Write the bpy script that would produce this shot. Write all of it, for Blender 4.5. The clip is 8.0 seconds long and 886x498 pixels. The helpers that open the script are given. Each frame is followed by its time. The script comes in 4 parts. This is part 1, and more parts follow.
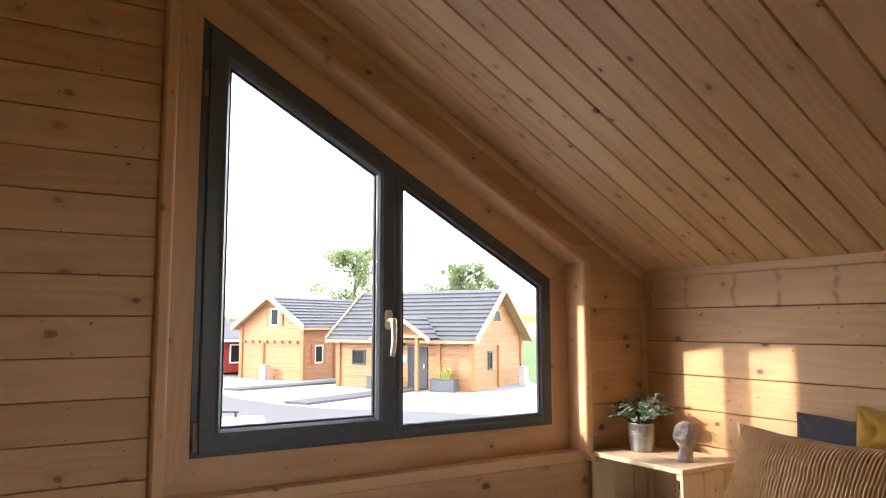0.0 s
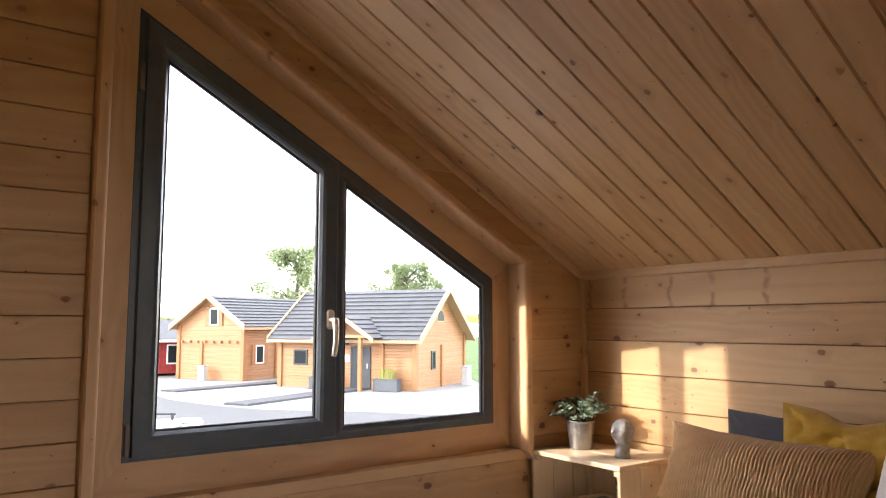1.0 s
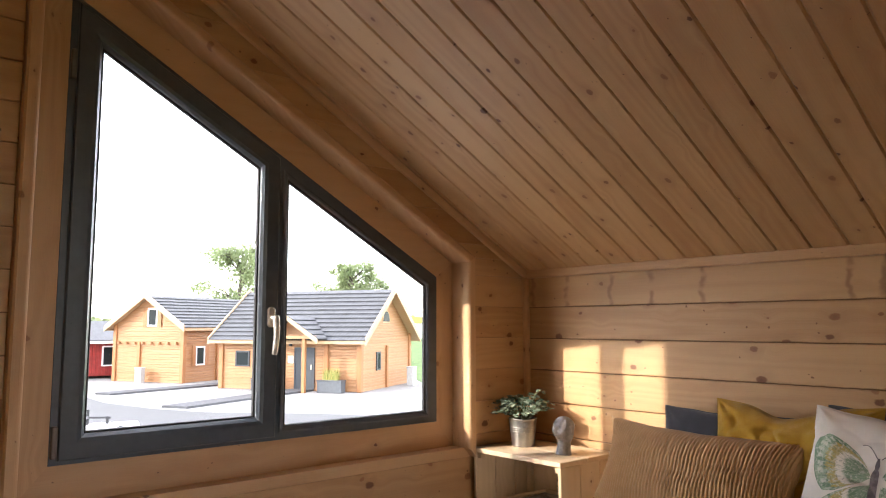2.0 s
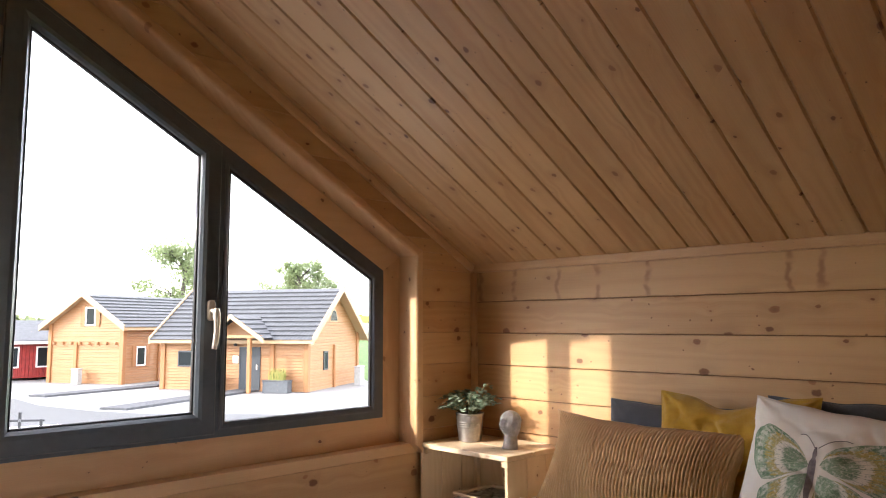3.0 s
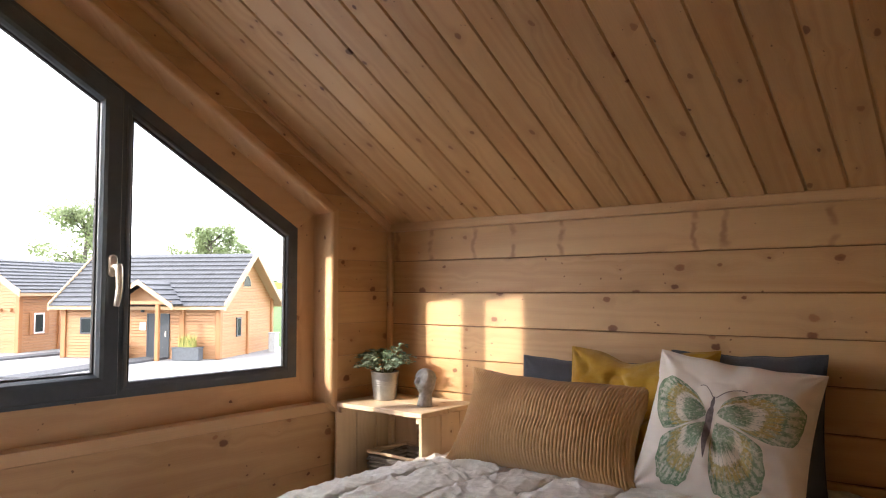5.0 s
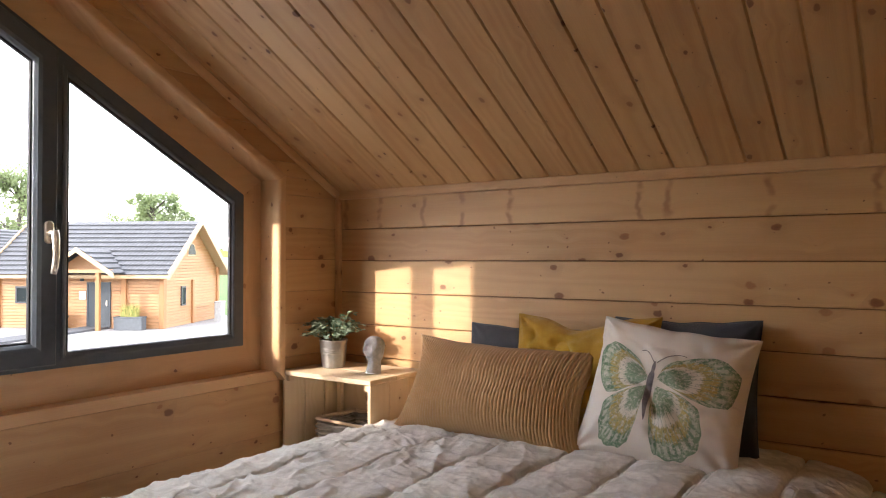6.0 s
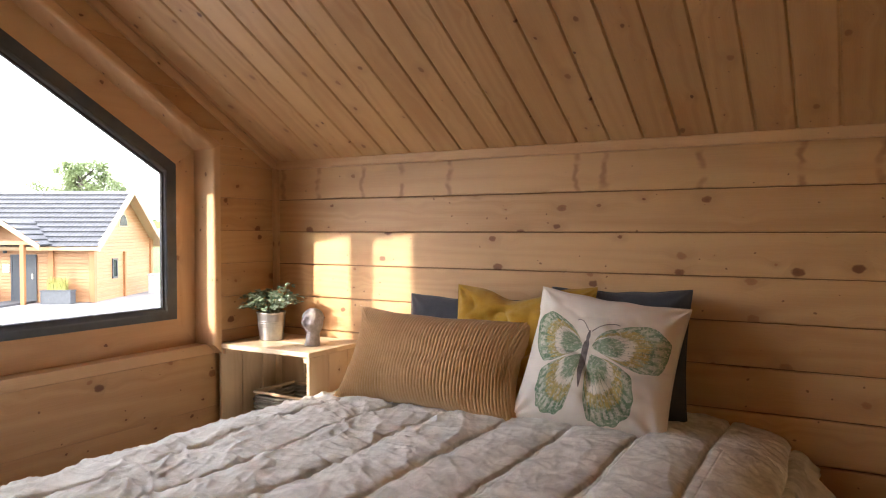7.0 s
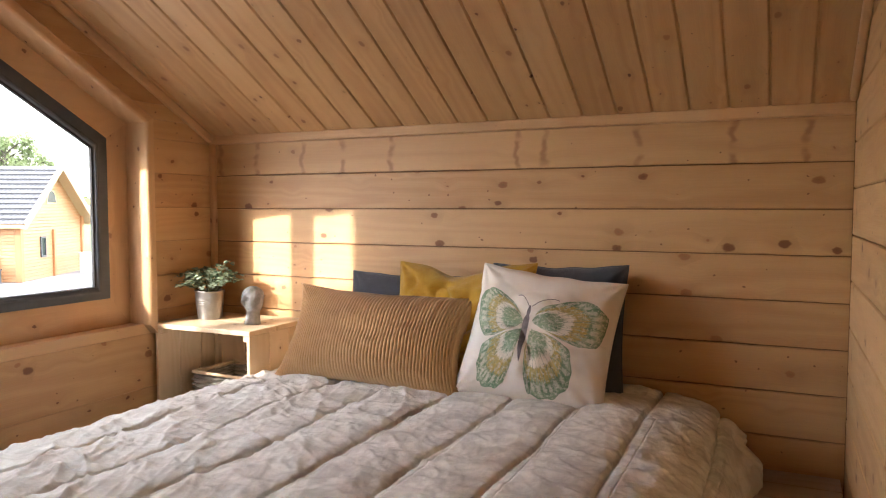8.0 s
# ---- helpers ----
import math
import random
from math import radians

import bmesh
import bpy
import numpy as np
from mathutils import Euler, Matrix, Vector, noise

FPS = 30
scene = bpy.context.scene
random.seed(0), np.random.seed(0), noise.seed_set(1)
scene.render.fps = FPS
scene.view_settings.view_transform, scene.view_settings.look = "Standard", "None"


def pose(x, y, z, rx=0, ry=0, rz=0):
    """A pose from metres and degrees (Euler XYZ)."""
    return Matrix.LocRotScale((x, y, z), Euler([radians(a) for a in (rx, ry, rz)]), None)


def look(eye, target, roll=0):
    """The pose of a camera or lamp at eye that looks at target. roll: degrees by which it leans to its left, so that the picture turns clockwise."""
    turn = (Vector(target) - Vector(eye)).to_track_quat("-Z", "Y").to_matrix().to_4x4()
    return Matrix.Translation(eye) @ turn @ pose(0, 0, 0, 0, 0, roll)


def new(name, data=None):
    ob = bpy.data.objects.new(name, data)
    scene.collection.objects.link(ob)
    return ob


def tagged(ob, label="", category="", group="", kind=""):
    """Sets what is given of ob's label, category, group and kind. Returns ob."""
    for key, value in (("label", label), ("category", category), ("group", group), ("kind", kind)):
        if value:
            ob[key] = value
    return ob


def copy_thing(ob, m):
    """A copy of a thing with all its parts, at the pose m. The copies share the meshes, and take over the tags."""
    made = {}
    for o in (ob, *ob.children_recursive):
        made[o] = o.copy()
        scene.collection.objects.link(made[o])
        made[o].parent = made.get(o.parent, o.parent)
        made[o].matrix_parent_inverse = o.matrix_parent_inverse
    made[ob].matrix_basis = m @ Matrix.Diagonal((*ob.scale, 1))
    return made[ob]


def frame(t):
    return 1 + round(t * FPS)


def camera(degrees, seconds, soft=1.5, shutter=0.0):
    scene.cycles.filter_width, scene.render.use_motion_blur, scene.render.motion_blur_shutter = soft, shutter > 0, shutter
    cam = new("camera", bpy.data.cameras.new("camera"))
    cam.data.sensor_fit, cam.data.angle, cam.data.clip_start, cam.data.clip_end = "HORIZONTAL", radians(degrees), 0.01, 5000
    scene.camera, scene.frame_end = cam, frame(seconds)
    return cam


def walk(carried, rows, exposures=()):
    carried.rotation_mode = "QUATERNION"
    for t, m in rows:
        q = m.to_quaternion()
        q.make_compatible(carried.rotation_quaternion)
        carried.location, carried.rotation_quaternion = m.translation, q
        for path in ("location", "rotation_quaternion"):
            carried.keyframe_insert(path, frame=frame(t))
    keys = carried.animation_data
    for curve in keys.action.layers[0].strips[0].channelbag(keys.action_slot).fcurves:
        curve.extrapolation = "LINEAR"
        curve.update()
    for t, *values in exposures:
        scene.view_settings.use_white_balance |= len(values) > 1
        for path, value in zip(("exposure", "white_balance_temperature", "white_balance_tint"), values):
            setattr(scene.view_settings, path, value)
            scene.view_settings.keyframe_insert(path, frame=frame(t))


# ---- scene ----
cam = camera(63.3, 8.0, soft=1.1)
PATH = [
    (0, (-0.058, 0.141, 1.275), (0.996, 1.828, 1.484), -0.1),
    (0.5, (-0.055, 0.142, 1.276), (1.062, 1.787, 1.484), -0.1),
    (1, (-0.053, 0.142, 1.275), (1.129, 1.742, 1.483), -0.1),
    (1.5, (-0.051, 0.142, 1.271), (1.189, 1.697, 1.48), -0.1),
    (3, (-0.01, 0.171, 1.244), (1.393, 1.581, 1.452), -0.2),
    (3.5, (-0.004, 0.182, 1.231), (1.438, 1.552, 1.434), -0.2),
    (4, (0.005, 0.188, 1.221), (1.49, 1.515, 1.411), -0.1),
    (4.5, (0.009, 0.187, 1.215), (1.531, 1.475, 1.373), -0.1),
    (6, (0.01, 0.185, 1.21), (1.658, 1.318, 1.239), 0.0),
    (6.5, (0.014, 0.186, 1.208), (1.705, 1.253, 1.198), 0.0),
    (7, (0.017, 0.183, 1.21), (1.752, 1.177, 1.159), 0.0),
    (7.5, (0.016, 0.182, 1.209), (1.787, 1.107, 1.126), 0.1),
    (8, (0.018, 0.18, 1.209), (1.824, 1.032, 1.094), 0.0),
]
walk(cam, [(t, look(eye, target, roll)) for t, eye, target, roll in PATH], exposures=[(t, e, 6500, 14) for t, e in ((0, 3.78), (3.5, 3.82), (6.0, 3.92), (7, 4.2), (8, 4.48))])

# ---- world, sun, exposure ----
SUN_WAY = Vector((1.0, -0.445, -0.50)).normalized()
world = bpy.data.worlds.new("world")
scene.world = world
world.use_nodes = True
wn = world.node_tree.nodes
sky = wn.new("ShaderNodeTexSky")
sky.sky_type = "NISHITA"
sky.sun_disc = False
sky.sun_elevation = math.asin(-SUN_WAY.z)
sky.sun_rotation = math.atan2(-SUN_WAY.x, -SUN_WAY.y)
sky.air_density, sky.dust_density, sky.ozone_density = 1.0, 0.15, 1.0
wn["Background"].inputs["Strength"].default_value = 0.15
haze = wn.new("ShaderNodeMix")                     # a thin, even veil of high cloud over the clear sky
haze.data_type = "RGBA"
haze.inputs["Factor"].default_value = 0.75
world.node_tree.links.new(sky.outputs[0], haze.inputs[6])
haze.inputs[7].default_value = (3.1, 3.05, 3.05, 1)
world.node_tree.links.new(haze.outputs[2], wn["Background"].inputs["Color"])
sun = new("sun", bpy.data.lights.new("sun", "SUN"))
sun.data.energy, sun.data.angle, sun.data.color = 0.45, radians(1.0), (1.0, 0.92, 0.80)
sun.matrix_world = look((0, 0, 30), Vector((0, 0, 30)) + SUN_WAY)


# ---- material tools ----
class Mat:
    """A node material with a Principled shader and short ways to add nodes."""

    def __init__(self, name, rough=0.5, metal=0.0, color=None, spec=0.5):
        self.m = bpy.data.materials.new(name)
        self.m.use_nodes = True
        self.t = self.m.node_tree
        self.b = self.t.nodes["Principled BSDF"]
        self.b.inputs["Roughness"].default_value = rough
        self.b.inputs["Metallic"].default_value = metal
        self.b.inputs["Specular IOR Level"].default_value = spec
        if color:
            self.b.inputs["Base Color"].default_value = (*color, 1)

    def link(self, a, b):
        self.t.links.new(a, b)

    def put(self, sock, val):
        if isinstance(val, (int, float)):
            sock.default_value = val
        elif isinstance(val, tuple):
            sock.default_value = (*val, 1) if len(val) == 3 and sock.type == "RGBA" else val
        else:
            self.link(val, sock)

    def math(self, op, a, b=0.0, c=0.0):
        nd = self.t.nodes.new("ShaderNodeMath")
        nd.operation = op
        for i, v in enumerate((a, b, c)):
            self.put(nd.inputs[i], v)
        return nd.outputs[0]

    def step(self, v, lo, hi, a=0.0, b=1.0):
        nd = self.t.nodes.new("ShaderNodeMapRange")
        nd.interpolation_type = "SMOOTHSTEP"
        for i, x in enumerate((v, lo, hi, a, b)):
            self.put(nd.inputs[i], x)
        return nd.outputs[0]

    def mix(self, f, a, b, blend="MIX"):
        nd = self.t.nodes.new("ShaderNodeMix")
        nd.data_type, nd.blend_type = "RGBA", blend
        self.put(nd.inputs["Factor"], f)
        self.put(nd.inputs[6], a)
        self.put(nd.inputs[7], b)
        return nd.outputs[2]

    def noise(self, vec, scale, detail=3.0, rough=0.55, dist=0.0):
        nd = self.t.nodes.new("ShaderNodeTexNoise")
        self.put(nd.inputs["Vector"], vec)
        for k, v in (("Scale", scale), ("Detail", detail), ("Roughness", rough), ("Distortion", dist)):
            nd.inputs[k].default_value = v
        return nd.outputs["Fac"]

    def voronoi(self, vec, scale, dims="3D"):
        nd = self.t.nodes.new("ShaderNodeTexVoronoi")
        nd.voronoi_dimensions = dims
        if dims != "1D":
            self.put(nd.inputs["Vector"], vec)
        nd.inputs["Scale"].default_value = scale
        return nd

    def coord(self, kind="Object"):
        return self.t.nodes.new("ShaderNodeTexCoord").outputs[kind]

    def split(self, vec):
        nd = self.t.nodes.new("ShaderNodeSeparateXYZ")
        self.put(nd.inputs[0], vec)
        return nd.outputs

    def join(self, x, y, z=0.0):
        nd = self.t.nodes.new("ShaderNodeCombineXYZ")
        for i, v in enumerate((x, y, z)):
            self.put(nd.inputs[i], v)
        return nd.outputs[0]

    def chance(self):
        """One number for each object and each island of a mesh."""
        a = self.t.nodes.new("ShaderNodeObjectInfo").outputs["Random"]
        b = self.t.nodes.new("ShaderNodeNewGeometry").outputs["Random Per Island"]
        return self.math("FRACT", self.math("ADD", self.math("MULTIPLY", a, 7.31), self.math("MULTIPLY", b, 5.17)))

    def bump(self, h, strength=0.3, dist=0.01):
        nd = self.t.nodes.new("ShaderNodeBump")
        nd.inputs["Strength"].default_value, nd.inputs["Distance"].default_value = strength, dist
        self.put(nd.inputs["Height"], h)
        self.link(nd.outputs[0], self.b.inputs["Normal"])

    def color(self, c):
        self.put(self.b.inputs["Base Color"], c)

    def rough(self, r):
        self.put(self.b.inputs["Roughness"], r)


def wood(name, light, dark, grain="x", knots=1.0, rough=0.5, knot_color=(0.13, 0.055, 0.025), fine=1.0, vary=0.25, streaks=0.0, dense=1.0):
    """Sawn softwood: growth rings, fine grain and oval knots, along one axis of the object."""
    m = Mat(name, rough)
    x, y, z = m.split(m.coord())
    along, b1, b2 = {"x": (x, y, z), "y": (y, x, z), "z": (z, x, y)}[grain]
    r = m.chance()
    a = m.math("ADD", along, m.math("MULTIPLY", r, 61.0))
    b = m.math("ADD", m.math("ADD", b1, b2), m.math("MULTIPLY", r, 17.0))
    ka = m.math("ADD", m.math("MULTIPLY", a, 5.2 * dense), m.math("MULTIPLY", m.math("SUBTRACT", m.noise(m.join(m.math("MULTIPLY", a, 45.0), m.math("MULTIPLY", b, 60.0)), 1.0, 2.0), 0.5), 0.10))
    kb = m.math("ADD", m.math("MULTIPLY", b, 7.4 * dense), m.math("MULTIPLY", m.math("SUBTRACT", m.noise(m.join(m.math("MULTIPLY", a, 38.0), m.math("MULTIPLY", b, 50.0), 7.0), 1.0, 2.0), 0.5), 0.12))
    v = m.voronoi(m.join(ka, kb), 1.0, "2D")
    d = v.outputs["Distance"]
    size, tone, _ = m.split(v.outputs["Color"])
    lim = m.math("MULTIPLY", m.math("POWER", m.step(size, 0.30, 1.0), 1.6), 0.135 * knots * dense)
    core = m.step(d, m.math("MULTIPLY", lim, 0.6), lim, 1.0, 0.0)
    eye = m.step(d, 0.0, m.math("MULTIPLY", lim, 0.5), 0.35, 0.0)
    halo = m.step(d, lim, m.math("ADD", m.math("MULTIPLY", lim, 3.6), 0.001), 1.0, 0.0)
    bend = m.math("MULTIPLY", m.step(d, 0.0, 0.38, 1.0, 0.0), 0.018)
    bb = m.math("ADD", b, bend)
    broad = m.noise(m.join(m.math("MULTIPLY", a, 0.42), m.math("MULTIPLY", bb, 6.0)), 1.0, 1.0)
    rings = m.math("SINE", m.math("MULTIPLY", broad, 62.0))
    rings = m.math("MULTIPLY", m.math("ADD", rings, 1.0), 0.5)
    fibre = m.noise(m.join(m.math("MULTIPLY", a, 5.0), m.math("MULTIPLY", bb, 260.0 * fine)), 1.0, 3.0, 0.7)
    blot = m.noise(m.join(m.math("MULTIPLY", a, 1.6), m.math("MULTIPLY", b, 5.0)), 1.0, 3.0)
    f = m.math("ADD", m.math("MULTIPLY", rings, 0.24), m.math("MULTIPLY", fibre, 0.5))
    f = m.math("ADD", f, m.math("MULTIPLY", m.math("SUBTRACT", blot, 0.5), 0.7))
    f = m.math("ADD", f, m.math("MULTIPLY", m.math("SUBTRACT", r, 0.5), vary * 2))
    f = m.step(f, 0.0, 1.0)
    c = m.mix(f, light, dark)
    c = m.mix(m.math("MULTIPLY", halo, 0.2), c, tuple(k * 0.62 for k in dark))
    if streaks:
        w = m.voronoi(m.join(0.0, 0.0), 1.0, "1D")
        m.link(m.math("ADD", m.math("MULTIPLY", a, 4.5), m.math("MULTIPLY", m.noise(m.join(m.math("MULTIPLY", a, 9.0), m.math("MULTIPLY", b, 16.0)), 1.0, 2.0), 0.3)), w.inputs["W"])
        pick = m.step(m.split(w.outputs["Color"])[1], 0.05, 0.2)
        line = m.math("MULTIPLY", m.step(w.outputs["Distance"], 0.01, 0.075, 1.0, 0.0), m.step(m.noise(m.join(m.math("MULTIPLY", a, 3.0), m.math("MULTIPLY", b, 20.0)), 1.0, 1.0), 0.34, 0.56))
        c = m.mix(m.math("MULTIPLY", m.math("MULTIPLY", line, pick), streaks), c, tuple(k * 1.7 for k in knot_color))
    red = tuple(k * q for k, q in zip(knot_color, (2.0, 1.75, 1.5)))
    c = m.mix(m.math("MULTIPLY", core, m.step(tone, 0.1, 0.9, 0.6, 0.95)), c, m.mix(m.math("ADD", tone, eye), red, knot_color))
    if knots:
        w2 = m.voronoi(m.join(m.math("MULTIPLY", ka, 2.1), m.math("MULTIPLY", kb, 1.7), 3.0), 1.0, "2D")
        pin = m.math("MULTIPLY", m.step(m.split(w2.outputs["Color"])[0], 0.55, 1.0), 0.085 * knots)
        c = m.mix(m.math("MULTIPLY", m.step(w2.outputs["Distance"], m.math("MULTIPLY", pin, 0.4), pin, 1.0, 0.0), 0.8), c, knot_color)
    m.color(c)
    m.rough(m.math("ADD", rough - 0.08, m.math("MULTIPLY", fibre, 0.16)))
    m.bump(m.math("ADD", fibre, m.math("MULTIPLY", rings, 0.4)), 0.12, 0.002)
    return m.m


def cloth(name, c1, c2, weave=900.0, rough=0.95, mottle=6.0, amount=0.5, creased=1.0):
    m = Mat(name, rough, spec=0.15)
    o = m.coord()
    big = m.noise(o, mottle, 4.0, 0.65, 0.6)
    tiny = m.noise(o, weave, 2.0)
    m.color(m.mix(m.math("MULTIPLY", m.step(big, 0.3, 0.72), amount * 2), c1, c2))
    m.b.inputs["Sheen Weight"].default_value = 0.25
    crinkle = m.math("ABSOLUTE", m.math("SUBTRACT", m.noise(o, weave * 0.06, 3.0, 0.6, 1.2), 0.5))
    m.bump(m.math("ADD", m.math("MULTIPLY", tiny, 0.6), m.math("MULTIPLY", crinkle, creased)), 0.55, 0.0025)
    return m.m


def plain(name, color, rough=0.5, metal=0.0, vary=0.12, scale=8.0, bump=0.05):
    m = Mat(name, rough, metal)
    o = m.coord()
    n = m.noise(o, scale, 5.0, 0.6)
    lo = tuple(k * (1 - vary) for k in color)
    hi = tuple(min(1, k * (1 + vary)) for k in color)
    m.color(m.mix(m.step(n, 0.3, 0.7), lo, hi))
    m.rough(m.step(m.noise(o, scale * 3.1, 3.0), 0.2, 0.8, max(0.02, rough - 0.07), min(1, rough + 0.07)))
    if bump:
        m.bump(m.noise(o, scale * 14, 3.0), bump, 0.004)
    return m.m


def glass(name):
    m = Mat(name, 0.0, spec=0.5, color=(1, 1, 1))
    m.b.inputs["Transmission Weight"].default_value = 1.0
    m.b.inputs["IOR"].default_value = 1.02
    return m.m


SPRUCE_L, SPRUCE_D = (0.58, 0.357, 0.17), (0.44, 0.241, 0.10)
W_WALL_Y = wood("spruce_wall_y", SPRUCE_L, SPRUCE_D, "y")
W_WALL_TOP = wood("spruce_wall_streaked", SPRUCE_L, SPRUCE_D, "x", knots=0.7, streaks=0.62, knot_color=(0.15, 0.066, 0.028))
W_WALL_X = wood("spruce_wall_x", SPRUCE_L, SPRUCE_D, "x", knots=0.85, knot_color=(0.16, 0.062, 0.022), dense=1.2)
W_CEIL = wood("spruce_ceiling", (0.59, 0.37, 0.18), (0.45, 0.25, 0.107), "x", knots=0.62, vary=0.3, dense=1.35)
W_TRIM_X = wood("spruce_trim_x", (0.615, 0.385, 0.20), (0.485, 0.277, 0.128), "x", knots=0.5)
W_TRIM_Y = wood("spruce_trim_y", (0.615, 0.385, 0.20), (0.485, 0.277, 0.128), "y", knots=0.5)
W_TRIM_Z = wood("spruce_trim_z", (0.615, 0.385, 0.20), (0.485, 0.277, 0.128), "z", knots=0.5)
W_BACK = plain("spruce_backing", (0.20, 0.105, 0.045), 0.8)
W_FLOOR = wood("floor_boards", (0.50, 0.31, 0.16), (0.36, 0.2, 0.095), "x", knots=0.7)
W_CRATE_X = wood("pale_pine_x", (0.71, 0.55, 0.37), (0.60, 0.44, 0.27), "x", knots=0.6)
W_CRATE_Y = wood("pale_pine_y", (0.71, 0.55, 0.37), (0.60, 0.44, 0.27), "y", knots=0.6)
W_CRATE_Z = wood("pale_pine_z", (0.71, 0.55, 0.37), (0.60, 0.44, 0.27), "z", knots=0.6)
ANTHRACITE = plain("anthracite_foil", (0.066, 0.080, 0.098), 0.34, vary=0.08, scale=30, bump=0.015)
GASKET = plain("black_rubber", (0.01, 0.01, 0.011), 0.6)
HINGE = plain("hinge_grey", (0.14, 0.12, 0.11), 0.45, 0.3)
NICKEL = plain("satin_nickel", (0.62, 0.55, 0.47), 0.4, 1.0, 0.06, 40, 0.02)
GLASS = glass("window_glass")


# ---- mesh tools ----
def mesh_of(name, bm, material, smooth=False):
    me = bpy.data.meshes.new(name)
    bm.normal_update()
    bm.to_mesh(me)
    bm.free()
    for mt in material if isinstance(material, (list, tuple)) else (material,):
        me.materials.append(mt)
    if smooth:
        me.polygons.foreach_set("use_smooth", [True] * len(me.polygons))
    return me


def part(name, bm, material, parent=None, label="", smooth=False, m=None):
    ob = new(name, mesh_of(name, bm, material, smooth))
    if m is not None:
        ob.matrix_basis = m
    ob.parent = parent
    return tagged(ob, label)


def thing(name, label, category, m=None, group="", kind=""):
    ob = new(name)
    ob.empty_display_size = 0.1
    if m is not None:
        ob.matrix_basis = m
    return tagged(ob, label, category, group, kind)


def add_box(bm, lo, hi, bev=0.0, seg=1):
    r = bmesh.ops.create_cube(bm, size=1.0)
    vs = r["verts"]
    for v in vs:
        v.co = Vector([lo[i] + (v.co[i] + 0.5) * (hi[i] - lo[i]) for i in range(3)])
    if bev:
        es = list({e for v in vs for e in v.link_edges})
        bmesh.ops.bevel(bm, geom=es, offset=bev, segments=seg, affect="EDGES", profile=0.5)
    return bm


def box(lo, hi, bev=0.0, seg=1):
    return add_box(bmesh.new(), lo, hi, bev, seg)


def add_lathe(bm, prof, n=32, center=(0, 0), cap=True):
    rows = []
    for r, z in prof:
        rows.append([bm.verts.new((center[0] + r * math.cos(2 * math.pi * k / n), center[1] + r * math.sin(2 * math.pi * k / n), z)) for k in range(n)])
    for a, b in zip(rows, rows[1:]):
        for k in range(n):
            bm.faces.new((a[k], a[(k + 1) % n], b[(k + 1) % n], b[k]))
    if cap:
        bm.faces.new(list(reversed(rows[0])))
        bm.faces.new(rows[-1])
    return bm


def add_tube(bm, pts, radii, n=8):
    """A round bar along points."""
    pts = [Vector(p) for p in pts]
    if isinstance(radii, (int, float)):
        radii = [radii] * len(pts)
    rings = []
    side = None
    for i, p in enumerate(pts):
        d = (pts[min(i + 1, len(pts) - 1)] - pts[max(i - 1, 0)]).normalized()
        ref = side if side is not None else (Vector((0, 0, 1)) if abs(d.z) < 0.9 else Vector((1, 0, 0)))
        a = (ref - d * ref.dot(d)).normalized()
        side = a
        b = d.cross(a)
        rings.append([bm.verts.new(p + (a * math.cos(2 * math.pi * k / n) + b * math.sin(2 * math.pi * k / n)) * radii[i]) for k in range(n)])
    for a, b in zip(rings, rings[1:]):
        for k in range(n):
            bm.faces.new((a[k], a[(k + 1) % n], b[(k + 1) % n], b[k]))
    bm.faces.new(list(reversed(rings[0])))
    bm.faces.new(rings[-1])
    return bm


def clip(poly, a, b, c):
    """The part of a convex polygon where a*x + b*z <= c."""
    out = []
    for i, p in enumerate(poly):
        q = poly[(i + 1) % len(poly)]
        dp, dq = a * p[0] + b * p[1] - c, a * q[0] + b * q[1] - c
        if dp <= 0:
            out.append(p)
        if dp * dq < 0:
            k = dp / (dp - dq)
            out.append((p[0] + (q[0] - p[0]) * k, p[1] + (q[1] - p[1]) * k))
    return out


def inset(poly, d):
    """Moves each edge of a counter-clockwise polygon inwards by d (outwards if negative)."""
    n, out = len(poly), []
    for i in range(n):
        p0, p1, p2 = Vector(poly[i - 1]), Vector(poly[i]), Vector(poly[(i + 1) % n])
        e1, e2 = (p1 - p0).normalized(), (p2 - p1).normalized()
        n1, n2 = Vector((-e1.y, e1.x)), Vector((-e2.y, e2.x))
        k = (n1 + n2) / max(0.2, 1 + n1.dot(n2))
        out.append((p1.x + k.x * d, p1.y + k.y * d))
    return out


def add_prism(bm, poly, y0, y1, cham=0.0):
    """A slab of an (x, z) polygon between y0 (the face to the room) and y1, its room edge chamfered."""
    rows = [(poly, y1), (poly, y0 + cham)]
    if cham:
        rows.append((inset(poly, cham), y0))
    rings = [[bm.verts.new((p[0], y, p[1])) for p in pl] for pl, y in rows]
    n = len(poly)
    for a, b in zip(rings, rings[1:]):
        for k in range(n):
            bm.faces.new((a[k], a[(k + 1) % n], b[(k + 1) % n], b[k]))
    bm.faces.new(list(reversed(rings[0])))
    bm.faces.new(rings[-1])
    return bm


def add_ring(bm, poly, profile):
    """A closed moulding round a polygon: profile is a closed list of (inset, y)."""
    rings = [[bm.verts.new((p[0], y, p[1])) for p in inset(poly, d)] for d, y in profile]
    n, k = len(poly), len(profile)
    for i in range(k):
        a, b = rings[i], rings[(i + 1) % k]
        for j in range(n):
            bm.faces.new((a[j], a[(j + 1) % n], b[(j + 1) % n], b[j]))
    bmesh.ops.recalc_face_normals(bm, faces=bm.faces)
    return bm


